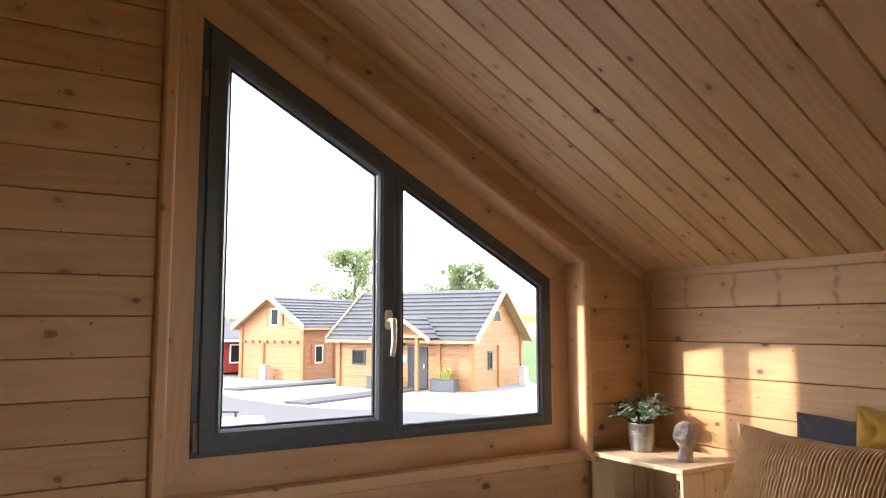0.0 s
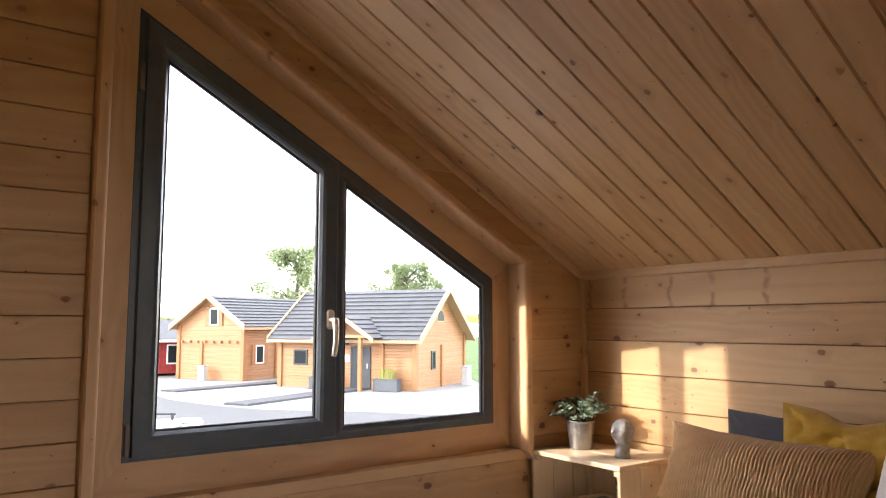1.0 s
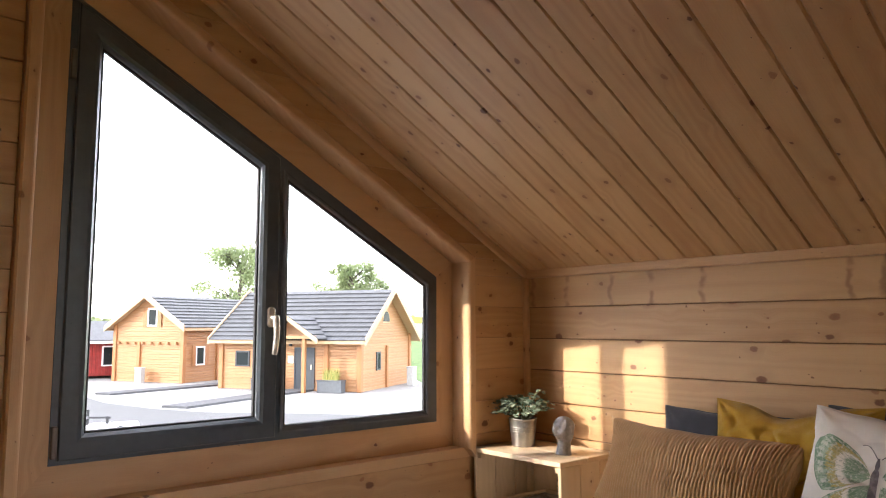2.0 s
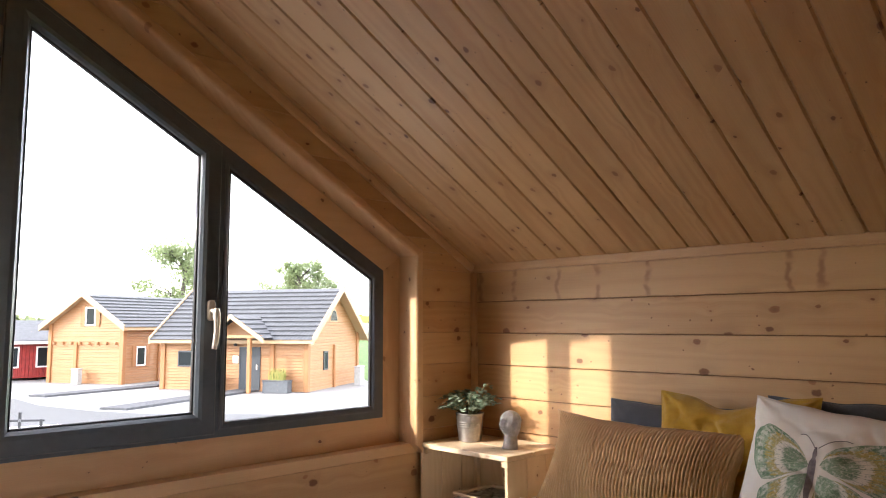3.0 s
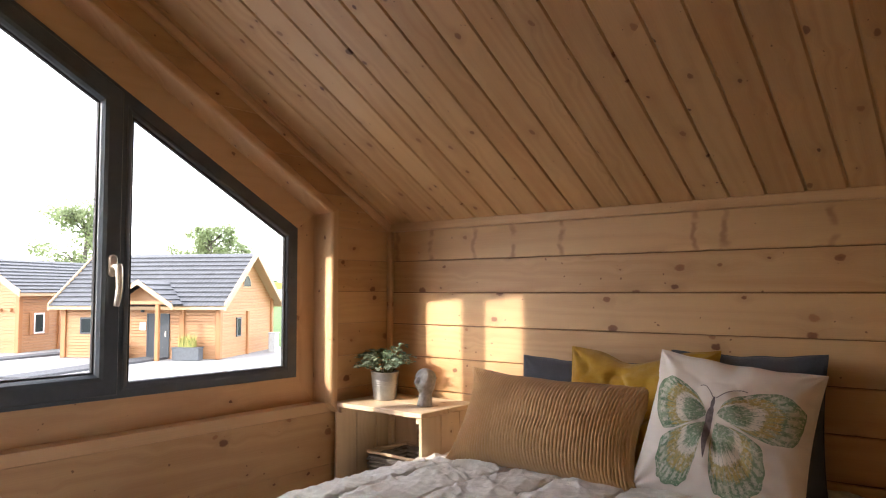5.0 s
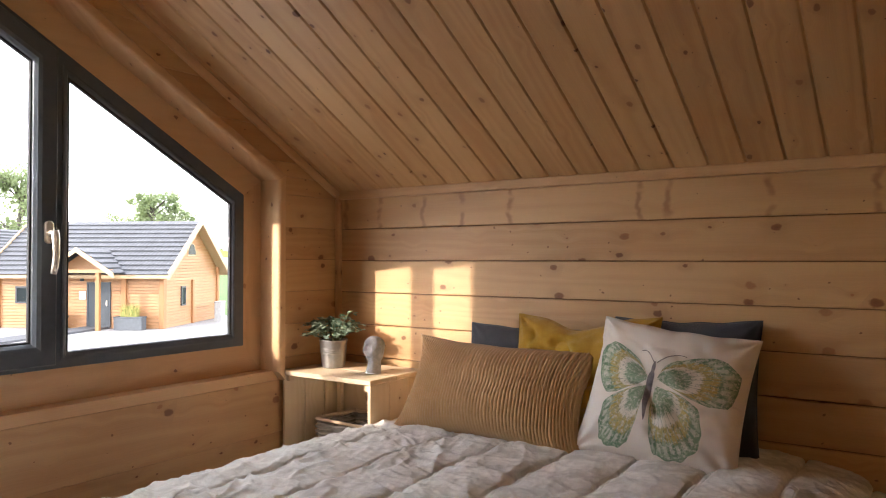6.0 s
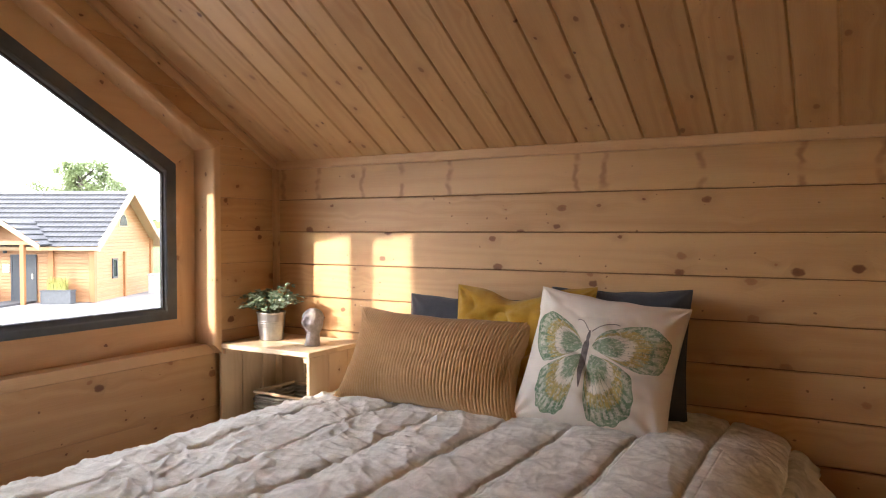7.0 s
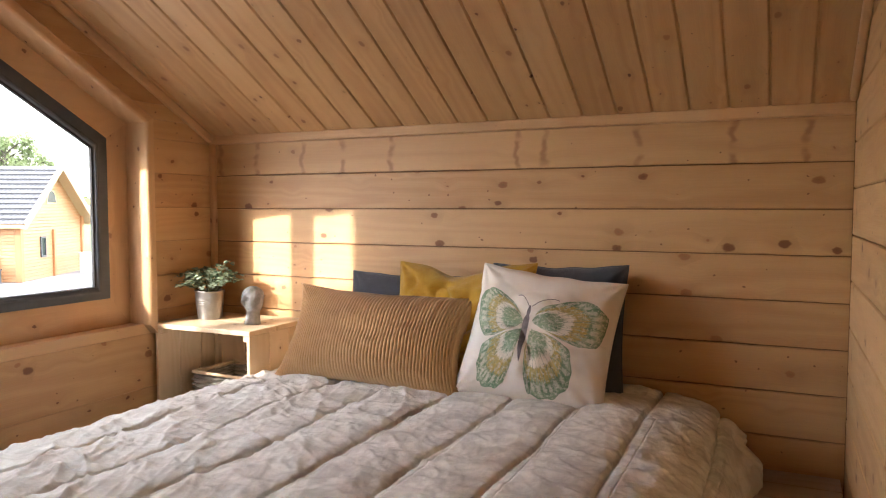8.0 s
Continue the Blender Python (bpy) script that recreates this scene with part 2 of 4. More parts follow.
def add_side(bm, poly, i, profile):
    """One mitred length of such a moulding, along edge i of the polygon."""
    a = [bm.verts.new((inset(poly, d)[i][0], y, inset(poly, d)[i][1])) for d, y in profile]
    b = [bm.verts.new((inset(poly, d)[(i + 1) % len(poly)][0], y, inset(poly, d)[(i + 1) % len(poly)][1])) for d, y in profile]
    k = len(profile)
    for j in range(k):
        bm.faces.new((a[j], a[(j + 1) % k], b[(j + 1) % k], b[j]))
    bm.faces.new(a)
    bm.faces.new(list(reversed(b)))
    bmesh.ops.recalc_face_normals(bm, faces=bm.faces)
    return bm


def vnoise(x, y, seed=0):
    """Smooth value noise on arrays, from -1 to 1."""
    xi, yi = np.floor(x).astype(np.int64), np.floor(y).astype(np.int64)
    xf, yf = x - xi, y - yi
    xf, yf = xf * xf * (3 - 2 * xf), yf * yf * (3 - 2 * yf)

    def h(i, j):
        k = (i * 374761393 + j * 668265263 + seed * 974634777) & 0xFFFFFFFF
        k = ((k ^ (k >> 13)) * 1274126177) & 0xFFFFFFFF
        return ((k ^ (k >> 16)) & 0xFFFF) / 32767.5 - 1

    a = h(xi, yi) * (1 - xf) + h(xi + 1, yi) * xf
    b = h(xi, yi + 1) * (1 - xf) + h(xi + 1, yi + 1) * xf
    return a * (1 - yf) + b * yf


def fbm(x, y, seed=0, octaves=4, gain=0.5):
    s, k = 0.0, 1.0
    for o in range(octaves):
        s = s + k * vnoise(x * 2 ** o, y * 2 ** o, seed + o)
        k *= gain
    return s


def grid_mesh(name, P, material, smooth=True, uv=None, close_u=False):
    """A mesh from an (n, m, 3) array of places worked out by a formula."""
    n, m, _ = P.shape
    idx = np.arange(n * m).reshape(n, m)
    nx = np.roll(idx, -1, 0) if close_u else idx
    a, b = (idx, nx) if close_u else (idx[:-1], idx[1:])
    f = np.stack([a[:, :-1], b[:, :-1], b[:, 1:], a[:, 1:]], -1).reshape(-1, 4)
    me = bpy.data.meshes.new(name)
    me.from_pydata(P.reshape(-1, 3).tolist(), [], f.tolist())
    if uv is not None:
        lay = me.uv_layers.new(name="UVMap")
        lay.data.foreach_set("uv", uv.reshape(-1, 2)[f.reshape(-1)].astype(np.float32).reshape(-1))
    for mt in material if isinstance(material, (list, tuple)) else (material,):
        me.materials.append(mt)
    if smooth:
        me.polygons.foreach_set("use_smooth", [True] * len(me.polygons))
    me.update()
    return me


# ---- the room ----
XE, YN = 2.35, 2.35            # inner faces of the headboard wall and the gable wall
SLOPE, ZE = 0.557, 1.503       # roof slope, its height at the headboard wall
RIDGE = 0.078
YS, XW = -2.6, -2.15           # closing walls behind the camera


def ceil_z(x):
    return ZE + SLOPE * (XE - 0.015 - x)


floor = part("floor", box((XW, YS, -0.06), (XE, YN, 0.0)), W_BACK)
tagged(floor, "plank floor of pale spruce boards", "floor", kind="structure")
bm = bmesh.new()
k = 0
while YS + 0.13 * k < YN:
    add_box(bm, (XW, YS + 0.13 * k + 0.001, 0.0005), (XE, min(YN, YS + 0.13 * (k + 1) - 0.001), 0.012), 0.002)
    k += 1
part("floor_boards", bm, W_FLOOR, floor)

# niche round the window, and the frame's outer outline (x, z), counter-clockwise
NICHE = [(0.375, 0.77), (1.966, 0.77), (1.966, 1.523), (0.375, 1.523 + SLOPE * 1.591)]
PROUD = 0.043                  # how far the casing stands into the room
FRAME = [(0.462, 0.873), (1.880, 0.873), (1.880, 1.463), (0.462, 1.463 + 0.559 * 1.418)]
CASE = inset(NICHE, -0.038)


def region(x0, x1, z0, z1, above=None):
    """The wall between two heights, under the roof, and above a sloped line (x, z) if given."""
    p = [(x0, z0), (x1, z0), (x1, z1), (x0, z1)]
    p = clip(p, SLOPE, 1, ZE + SLOPE * (XE - 0.015))
    if p:
        p = clip(p, -SLOPE, 1, ZE + SLOPE * (XE - 0.015 - 2 * RIDGE))
    if p and above:
        p = clip(p, -SLOPE, -1, -(above[1] + SLOPE * above[0]))
    return p if len(p) > 2 else None


bm = bmesh.new()


def gable_half(n):
    """The wall round an opening with a slanted top, as four convex pieces."""
    return [region(RIDGE, n[0][0] - 0.01, 0, 3), region(n[0][0] - 0.01, XE, 0, n[0][1] - 0.01),
            region(n[1][0] + 0.01, XE + 0.14, n[0][1] - 0.01, n[2][1] + 0.01),
            region(n[0][0] - 0.01, XE + 0.14, n[2][1] + 0.01, 3, (n[2][0] + 0.01, n[2][1] + 0.01))]


for p in gable_half(NICHE) + [region(XW - 0.14, RIDGE, 0, 3)]:
    add_prism(bm, p, YN + 0.009, YN + 0.14)
wall_north = part("wall_north", bm, W_BACK)
tagged(wall_north, "gable wall clad with knotty spruce boards", "wall", kind="structure")

wall_east = part("wall_east", box((XE + 0.009, -0.14, 0), (XE + 0.15, YN + 0.14, 1.56)), W_BACK)
tagged(wall_east, "low wall of knotty spruce planks behind the bed", "wall", kind="structure")
wall_south = part("wall_south", box((1.0, -0.13, 0), (XE, -0.009, 2.2)), W_BACK)
tagged(wall_south, "spruce plank partition wall beside the bed", "wall", kind="structure")

# ceiling: boards run down the slope, one mesh
tilt = math.atan(SLOPE)
length = (XE - RIDGE) / math.cos(tilt)
bm = bmesh.new()
BW = 0.1102
k = -37
while True:
    y0 = 1.432 + BW * k
    k += 1
    if y0 > YN:
        break
    add_box(bm, (-length, y0 + 0.0008, 0.0), (0.03, min(y0 + BW - 0.0008, YN + 0.05), 0.014), 0.0052)
add_box(bm, (-length - 0.05, YS - 0.14, 0.0056), (0.2, YN + 0.14, 0.12))
ceiling = part("ceiling", bm, W_CEIL, m=Matrix.Translation((XE - 0.015, 0, ZE)) @ Matrix.Rotation(tilt, 4, "Y"))
tagged(ceiling, "sloped ceiling of tongued spruce boards", "ceiling", kind="structure")
bm = bmesh.new()
k = 0
while YS + BW * k < YN:
    add_box(bm, (-length, YS + BW * k + 0.0008, 0.0), (0, YS + BW * (k + 1) - 0.0008, 0.014), 0.003)
    k += 1
add_box(bm, (-length - 0.2, YS - 0.14, 0.0085), (0.0, YN + 0.14, 0.12))
west_roof = part("ceiling_west", bm, W_CEIL, m=Matrix.Translation((RIDGE, 0, ceil_z(RIDGE))) @ Matrix.Rotation(-tilt, 4, "Y"))
tagged(west_roof, "sloped ceiling of tongued spruce boards", "ceiling", kind="structure")
# closing walls behind the camera; the far gable's opening is added for fill light
wall_west = part("wall_west", box((XW - 0.14, YS, 0), (XW, YN + 0.14, 1.56)), W_WALL_Y)
tagged(wall_west, "low wall of spruce boards", "wall", kind="structure")
bm = bmesh.new()
for p in (region(XW, 0.1, 0, 3), region(1.3, XE, 0, 3), region(0.1, 1.3, 0, 0.8), region(0.1, 1.3, 2.05, 3)):
    add_prism(bm, p, YS - 0.14, YS)
wall_far = part("wall_far", bm, W_WALL_X)
tagged(wall_far, "far gable wall of spruce boards with a wide opening added for fill light", "wall", kind="structure")

# corner trims
bm = box((XE - 0.018, 0, ZE - 0.034), (XE, YN, ZE + 0.004), 0.006, 2)
tagged(part("trim", bm, W_TRIM_Y), "spruce trim strip under the sloped ceiling", "trim", kind="structure")
bm = box((XE - 0.024, YN - 0.024, 0), (XE, YN, ZE - 0.03), 0.005, 2)
tagged(part("trim", bm, W_TRIM_Z), "spruce corner trim strip", "trim", kind="structure")
bm = box((-length, YN - 0.022, -0.030), (0.004, YN, -0.001), 0.006, 2)
tagged(part("trim", bm, W_TRIM_X, m=ceiling.matrix_basis.copy()), "spruce trim strip along the sloped ceiling", "trim", kind="structure")

bm = box((-1.32 / math.cos(tilt), 0.0005, -0.03), (-0.04, 0.022, -0.001), 0.008, 2)
tagged(part("trim", bm, W_TRIM_X, m=ceiling.matrix_basis.copy()), "spruce trim strip between partition and sloped ceiling", "trim", kind="structure")

# ---- the window ----
YB, YF = 2.414, 2.406            # faces to the room of the lining boards and of the sash


def top_z(x):
    return FRAME[2][1] + 0.559 * (FRAME[2][0] - x)


def slanted_window(name, m):
    """The whole window with its lining and handle."""
    lining = thing("window_lining", "spruce lining boards round the slanted window niche", "window lining", m, kind="structure")
    r = 0.012
    prof = [(-0.038, YN + 0.01), (-0.038, YN + 0.006 - PROUD), (-0.032, YN - PROUD), (-r, YN - PROUD)]
    prof += [(-r + r * math.sin(a), YN - PROUD + r * (1 - math.cos(a))) for a in (0.4, 0.8, 1.2, math.pi / 2)]
    prof += [(0.0, YN + 0.075), (-0.018, YN + 0.075), (-0.018, YN + 0.01)]
    for i, w in enumerate((W_TRIM_X, W_TRIM_Z, W_TRIM_X, W_TRIM_Z)):
        flush = [(d, max(y, YN - 0.0015) if y < YN - 0.004 else y) for d, y in prof] if i == 0 else prof
        part("casing", add_side(bmesh.new(), NICHE, i, flush), w, lining)
    for i, w in enumerate((W_TRIM_X, W_TRIM_Z, W_TRIM_X, W_TRIM_Z)):
        a, b = NICHE[i], NICHE[(i + 1) % 4]
        bm = bmesh.new()
        add_prism(bm, [a, b, inset(FRAME, 0.004)[(i + 1) % 4], inset(FRAME, 0.004)[i]], YB, YB + 0.078)
        part("jamb_board", bm, w, lining)

    window = thing(name, "slanted anthracite window with two panes and a nickel handle", "window", m, kind="structure")
    outer = [(0.0, YF + 0.012), (0.003, YF + 0.006), (0.05, YF + 0.006), (0.05, YF + 0.018), (0.012, YF + 0.075), (0.0, YF + 0.075)]
    part("window_frame", add_ring(bmesh.new(), FRAME, outer), ANTHRACITE, window)
    XM = 1.13
    bm = bmesh.new()
    add_prism(bm, [(XM, 0.915), (1.175, 0.915), (1.175, top_z(1.175) - 0.05), (XM, top_z(XM) - 0.05)], YF + 0.006, YF + 0.07, 0.003)
    part("mullion", bm, ANTHRACITE, window)
    SASH = [(0.484, 0.888), (1.150, 0.888), (1.150, top_z(1.150) - 0.022), (0.484, top_z(0.484) - 0.022)]
    wl = 0.051
    sash_prof = [(0, YF + 0.03), (0, YF - 0.006), (0.004, YF - 0.011), (wl - 0.004, YF - 0.011), (wl + 0.008, YF - 0.008), (wl + 0.016, YF + 0.002), (wl + 0.019, YF + 0.010), (wl + 0.019, YF + 0.022), (wl - 0.015, YF + 0.07), (0.03, YF + 0.07), (0.03, YF + 0.03)]
    sash = part("sash", add_ring(bmesh.new(), SASH, sash_prof), ANTHRACITE, window)
    PANE_R = [(1.174, 0.903), (1.834, 0.903), (1.834, top_z(1.834) - 0.054), (1.174, top_z(1.174) - 0.054)]
    bead = [(-0.004, YF + 0.006), (-0.004, YF + 0.002), (0.002, YF + 0.001), (0.009, YF + 0.003), (0.0145, YF + 0.009), (0.016, YF + 0.014), (0.016, YF + 0.024), (-0.004, YF + 0.05)]
    part("bead", add_ring(bmesh.new(), PANE_R, bead), ANTHRACITE, window)
    for pl, d in ((SASH, wl + 0.019), (PANE_R, 0.016)):
        bm = add_ring(bmesh.new(), pl, [(d - 0.002, YF + 0.009), (d + 0.004, YF + 0.009), (d + 0.006, YF + 0.013), (d + 0.006, YF + 0.020), (d - 0.002, YF + 0.020)])
        part("gasket", bm, GASKET, window)
        bm = bmesh.new()
        add_prism(bm, inset(pl, d - 0.004), YF + 0.013, YF + 0.019)
        pane = part("pane", bm, GLASS, window)
        pane.visible_shadow = False
    # hinges
    for z0, z1 in ((0.895, 0.985), (1.985, 2.075)):
        bm = box((0.466, YF - 0.014, z0), (0.482, YF + 0.006, z1), 0.004, 2)
        part("hinge", bm, HINGE, window)
    # handle: oval plate and a bent lever
    hx, hz = 1.122, 1.292
    bm = bmesh.new()
    pts = [(hx + 0.0135 * math.cos(a), hz + 0.021 * (1 if math.sin(a) >= 0 else -1) + 0.0135 * math.sin(a)) for a in np.linspace(0, 2 * math.pi, 24, endpoint=False)]
    add_prism(bm, pts, YF - 0.021, YF - 0.011, 0.003)
    plate = part("handle_plate", bm, NICKEL, window, "satin nickel handle plate")
    bm = bmesh.new()
    add_tube(bm, [(hx, YF - 0.02, hz - 0.003), (hx, YF - 0.047, hz - 0.003)], 0.009, 16)
    lever = [(hx, YF - 0.050, hz + 0.004), (hx, YF - 0.052, hz - 0.008), (hx + 0.001, YF - 0.055, hz - 0.035), (hx + 0.001, YF - 0.056, hz - 0.07), (hx - 0.001, YF - 0.053, hz - 0.105), (hx - 0.003, YF - 0.049, hz - 0.125)]
    add_tube(bm, lever, [0.010, 0.012, 0.0105, 0.0095, 0.0095, 0.0085], 14)
    part("handle", bm, NICKEL, window, "satin nickel window handle", smooth=True)


slanted_window("window_1", Matrix.Identity(4))


# ---- bed ----
LINEN = cloth("taupe_linen", (0.80, 0.782, 0.715), (0.55, 0.528, 0.465), 700.0, mottle=13.0, amount=0.6, creased=2.2)
MATTRESS = cloth("mattress_ticking", (0.62, 0.58, 0.52), (0.55, 0.51, 0.46))
bed = thing("bed", "double bed with a wooden base against the plank wall", "bed", pose(1.34, 1.2, 0))
part("base", box((-0.98, -0.70, 0.10), (0.98, 0.70, 0.30), 0.01, 2), W_TRIM_X, bed)
for sx in (-0.92, 0.86):
    for sy in (-0.66, 0.60):
        part("leg", box((sx, sy, 0.0), (sx + 0.06, sy + 0.06, 0.10), 0.004), W_TRIM_Z, bed)
part("mattress", box((-0.99, -0.72, 0.30), (0.98, 0.70, 0.565), 0.05, 4), MATTRESS, bed, smooth=True)

SEAMS = (0.31, 0.505, 0.70, 0.895, 1.09, 1.295, 1.50, 1.70)


def bedspread():
    nu, nv = 400, 480
    X = np.linspace(0.30, XE - 0.012, nu)
    cy = np.array([1.995, 1.992, 1.985, 1.965, 1.915, 1.84, 1.70, 1.00, 0.60, 0.50, 0.42, 0.355, 0.305, 0.278, 0.268, 0.262])
    cz = np.array([0.14, 0.33, 0.47, 0.540, 0.584, 0.606, 0.622, 0.632, 0.634, 0.626, 0.605, 0.573, 0.528, 0.46, 0.36, 0.20])
    arc = np.concatenate([[0], np.cumsum(np.hypot(np.diff(cy), np.diff(cz)))])
    full = np.linspace(0, 1, nv)[None, :]
    head = np.clip((X - 2.02) / 0.22, 0, 1)[:, None]
    end = arc[-1] - head * 0.30                      # the hem is drawn up beside the wall
    S = full * end
    U = np.repeat(X[:, None], nv, 1)
    Y, Z = np.interp(S, arc, cy), np.interp(S, arc, cz)
    ty, tz = np.interp(S + 0.01, arc, cy) - np.interp(S - 0.01, arc, cy), np.interp(S + 0.01, arc, cz) - np.interp(S - 0.01, arc, cz)
    ln = np.hypot(ty, tz) + 1e-9
    ny, nz = tz / ln * 1.0, -ty / ln
    side = S - arc[6]                                 # running measure across the top, from the window side
    run = 1.70 - side
    near = np.full_like(U, 9.0)
    for s in SEAMS:
        wob = s + 0.012 * vnoise(U * 3.0, U * 0 + s * 9, 5)
        near = np.minimum(near, np.abs(run - wob))
    puff = 1 - np.exp(-near / 0.030)
    groove = np.exp(-(near / 0.0045) ** 2)
    gather = np.exp(-near / 0.045)
    warp = fbm(U * 2.3 + 0.7 * run, run * 2.3 - 0.7 * U, 11, 3)
    soft = fbm(U * 2.4 + 0.5 * run, run * 2.4 - 0.5 * U, 51, 3)

    def ridge(px, py, fx, fy, turn, seed, power):
        """Soft-sided sharp folds that run across a turned, warped plane."""
        c, s = math.cos(turn), math.sin(turn)
        a, b = c * px + s * py, c * py - s * px
        k = fbm(a * fx + 0.9 * warp, b * fy + 0.9 * soft, seed, 2, 0.4)
        return np.clip(1 - 1.25 * np.abs(k), 0, 1) ** power

    window_side = np.clip((run - 0.95) / 0.6, 0, 1)
    long_folds = ridge(U, run, 4.0, 11.0, 0.45, 21, 3.0)
    cross_folds = ridge(U, run, 12.5, 4.6, -0.30, 31, 3.2)
    small = np.maximum(ridge(U, run, 26.0, 9.0, 0.7, 81, 4.0), ridge(U, run, 9.0, 30.0, 0.3, 86, 4.0))
    pull = ridge(U, run, 21.0, 4.0, 0.12, 41, 1.6) * gather      # gathers drawn into the stitching
    tucks = vnoise(U * 34 + 2.5 * warp, run * 5, 43) * np.exp(-near / 0.028)
    H = 0.013 * puff - 0.013 * groove + 0.009 * soft * np.clip((S - arc[3]) / 0.2, 0.3, 1)
    edge = np.clip((S - arc[3]) / 0.12, 0.25, 1)
    H = H + (0.0032 + 0.007 * window_side * edge) * long_folds + (0.0034 + 0.003 * window_side * edge) * cross_folds + (0.003 + 0.0018 * window_side) * small * edge
    H = H + 0.006 * pull + 0.0028 * tucks + 0.0013 * fbm(U * 38 + 2 * warp, run * 38, 61, 2)
    foot = np.clip((0.36 - U) / 0.06, 0, 1) ** 2 * 0.05
    lift = head * np.clip(0.44 - Y, 0, 1) * 0.15
    Y = Y - head * np.clip(0.30 - Y, 0, 1) * 2.6
    P = np.stack([U, Y + ny * H, Z + nz * H - foot + lift], -1)
    quilt = thing("bedspread", "crumpled taupe linen quilt with stitched channels on the bed", "bedspread")
    mean = run.mean(0)
    cuts = [0] + sorted(int(np.argmin(np.abs(mean - s))) for s in SEAMS) + [nv - 1]
    for a, b in zip(cuts, cuts[1:]):
        ob = new("channel", grid_mesh("channel", P[:, a:b + 1][:, ::-1], LINEN))
        ob.parent = quilt
        sol = ob.modifiers.new("thickness", "SOLIDIFY")
        sol.thickness, sol.offset = 0.012, -1
    return quilt


bedspread()


# ---- cushions ----
def cushion_point(u, v, w, h, t, seed, sag=0.06, folds=0.0, rumple=0.10, chop=0.0, pucker=0.5):
    """The front of a cushion, u and v from -1 to 1."""
    u, v = np.asarray(u, float), np.asarray(v, float)
    px = u * w / 2 * (1 - sag * (1 - v * v) * np.abs(u) ** 2)
    pz = v * h / 2 * (1 - sag * (1 - u * u) * np.abs(v) ** 2)
    pz = pz - chop * h * np.exp(-((u + 0.08) / 0.42) ** 2) * np.clip(v, 0, 1) ** 2.5 * (1 - u * u)
    wave = np.abs(v) ** 6 * np.sin(u * 11 + w * 40) * 0.005 * (1 - u * u)
    pz = pz + wave * h
    body = np.clip(1 - np.abs(u) ** 2.4, 0, 1) ** 0.58 * np.clip(1 - np.abs(v) ** 2.4, 0, 1) ** 0.58
    edge = np.clip(1 - np.maximum(np.abs(u), np.abs(v)), 0, 1)
    k = fbm(u * 1.9 + 0.8 * v + seed, v * 1.9 - 0.8 * u, seed + 40, 2)
    crease = (fbm(u * 2.2 + seed, v * 2.2, seed, 3) * rumple - folds * np.clip(1 - 1.4 * np.abs(k), 0, 1) ** 3) * body
    rad = np.hypot(1 - np.abs(u), 1 - np.abs(v))
    cor = pucker * 0.10 * np.exp(-rad / 0.38) * np.sin(np.arctan2(1 - np.abs(v), 1 - np.abs(u) + 1e-6) * 9 + seed + 2 * np.sign(u) + np.sign(v)) * np.minimum(1, edge * 9)
    rim = pucker * 0.05 * np.exp(-edge / 0.13) * vnoise(np.where(np.abs(u) > np.abs(v), v, u) * 8 + 3 * np.sign(u), np.sign(v) * 2.0 + seed + 0 * u, seed) * np.minimum(1, edge * 14)
    d = t / 2 * (body * (1 + crease * 1.6) + cor + rim)
    return px, pz, d


def cushion(name, w, h, t, m, material, label, seed, ribs=0, nu=110, nv=110, sag=0.06, folds=0.06, rumple=0.10, chop=0.0, pucker=0.5):
    ob = thing(name, label, "cushion", m, "cushions on the bed")
    for sgn, pn in ((-1, "front"), (1, "back")):
        u, v = np.meshgrid(np.linspace(-1, 1, nu), np.linspace(-1, 1, nv), indexing="ij")
        px, pz, d = cushion_point(u, v, w, h, t, seed + (sgn > 0) * 7, sag, folds, rumple, chop, pucker)
        lim = np.clip(1 - np.maximum(np.abs(v), np.abs(u)), 0, 0.06) / 0.06
        if ribs:
            d = d + 0.0048 * np.abs(np.sin(u * ribs * math.pi / 2)) ** 0.7 * lim
        P = np.stack([px, sgn * d, pz], -1)
        if sgn < 0:
            P = P[:, ::1]
        else:
            P = P[::-1]
        f = new(pn, grid_mesh(pn, P, material))
        f.parent = ob
    # seam along the rim
    a = np.linspace(-1, 1, 40)
    rim = [(s, -1) for s in a] + [(1, s) for s in a[1:]] + [(s, 1) for s in a[::-1][1:]] + [(-1, s) for s in a[::-1][1:]]
    pts = [(float(x), 0, float(z)) for x, z, _ in (cushion_point(p, q, w, h, t, seed, sag, chop=chop) for p, q in rim)]
    part("seam", add_tube(bmesh.new(), pts, 0.0022, 6), material, ob, smooth=True)
    return ob


CORD = cloth("corduroy_tan", (0.53, 0.33, 0.155), (0.45, 0.27, 0.12), 500.0, mottle=14, amount=0.35)
NAVY = cloth("slate_cotton", (0.066, 0.068, 0.080), (0.052, 0.054, 0.064), 900.0, mottle=10)
MUSTARD = cloth("mustard_velvet", (0.46, 0.265, 0.03), (0.36, 0.19, 0.018), 500.0, mottle=12)
CREAM = cloth("cream_cotton", (0.80, 0.74, 0.66), (0.75, 0.68, 0.60), 900.0, mottle=8, amount=0.4)


def leaning(x, y, z, h, lean, roll=0.0, turn=0.0):
    """Pose of a cushion whose lower edge's middle rests at (x, y, z), leaning back by that many degrees."""
    return pose(x, y, z, 0, 0, -90 + turn) @ pose(0, 0, 0, 0, roll, 0) @ pose(0, 0, 0, -lean, 0, 0) @ pose(0, 0, h / 2)


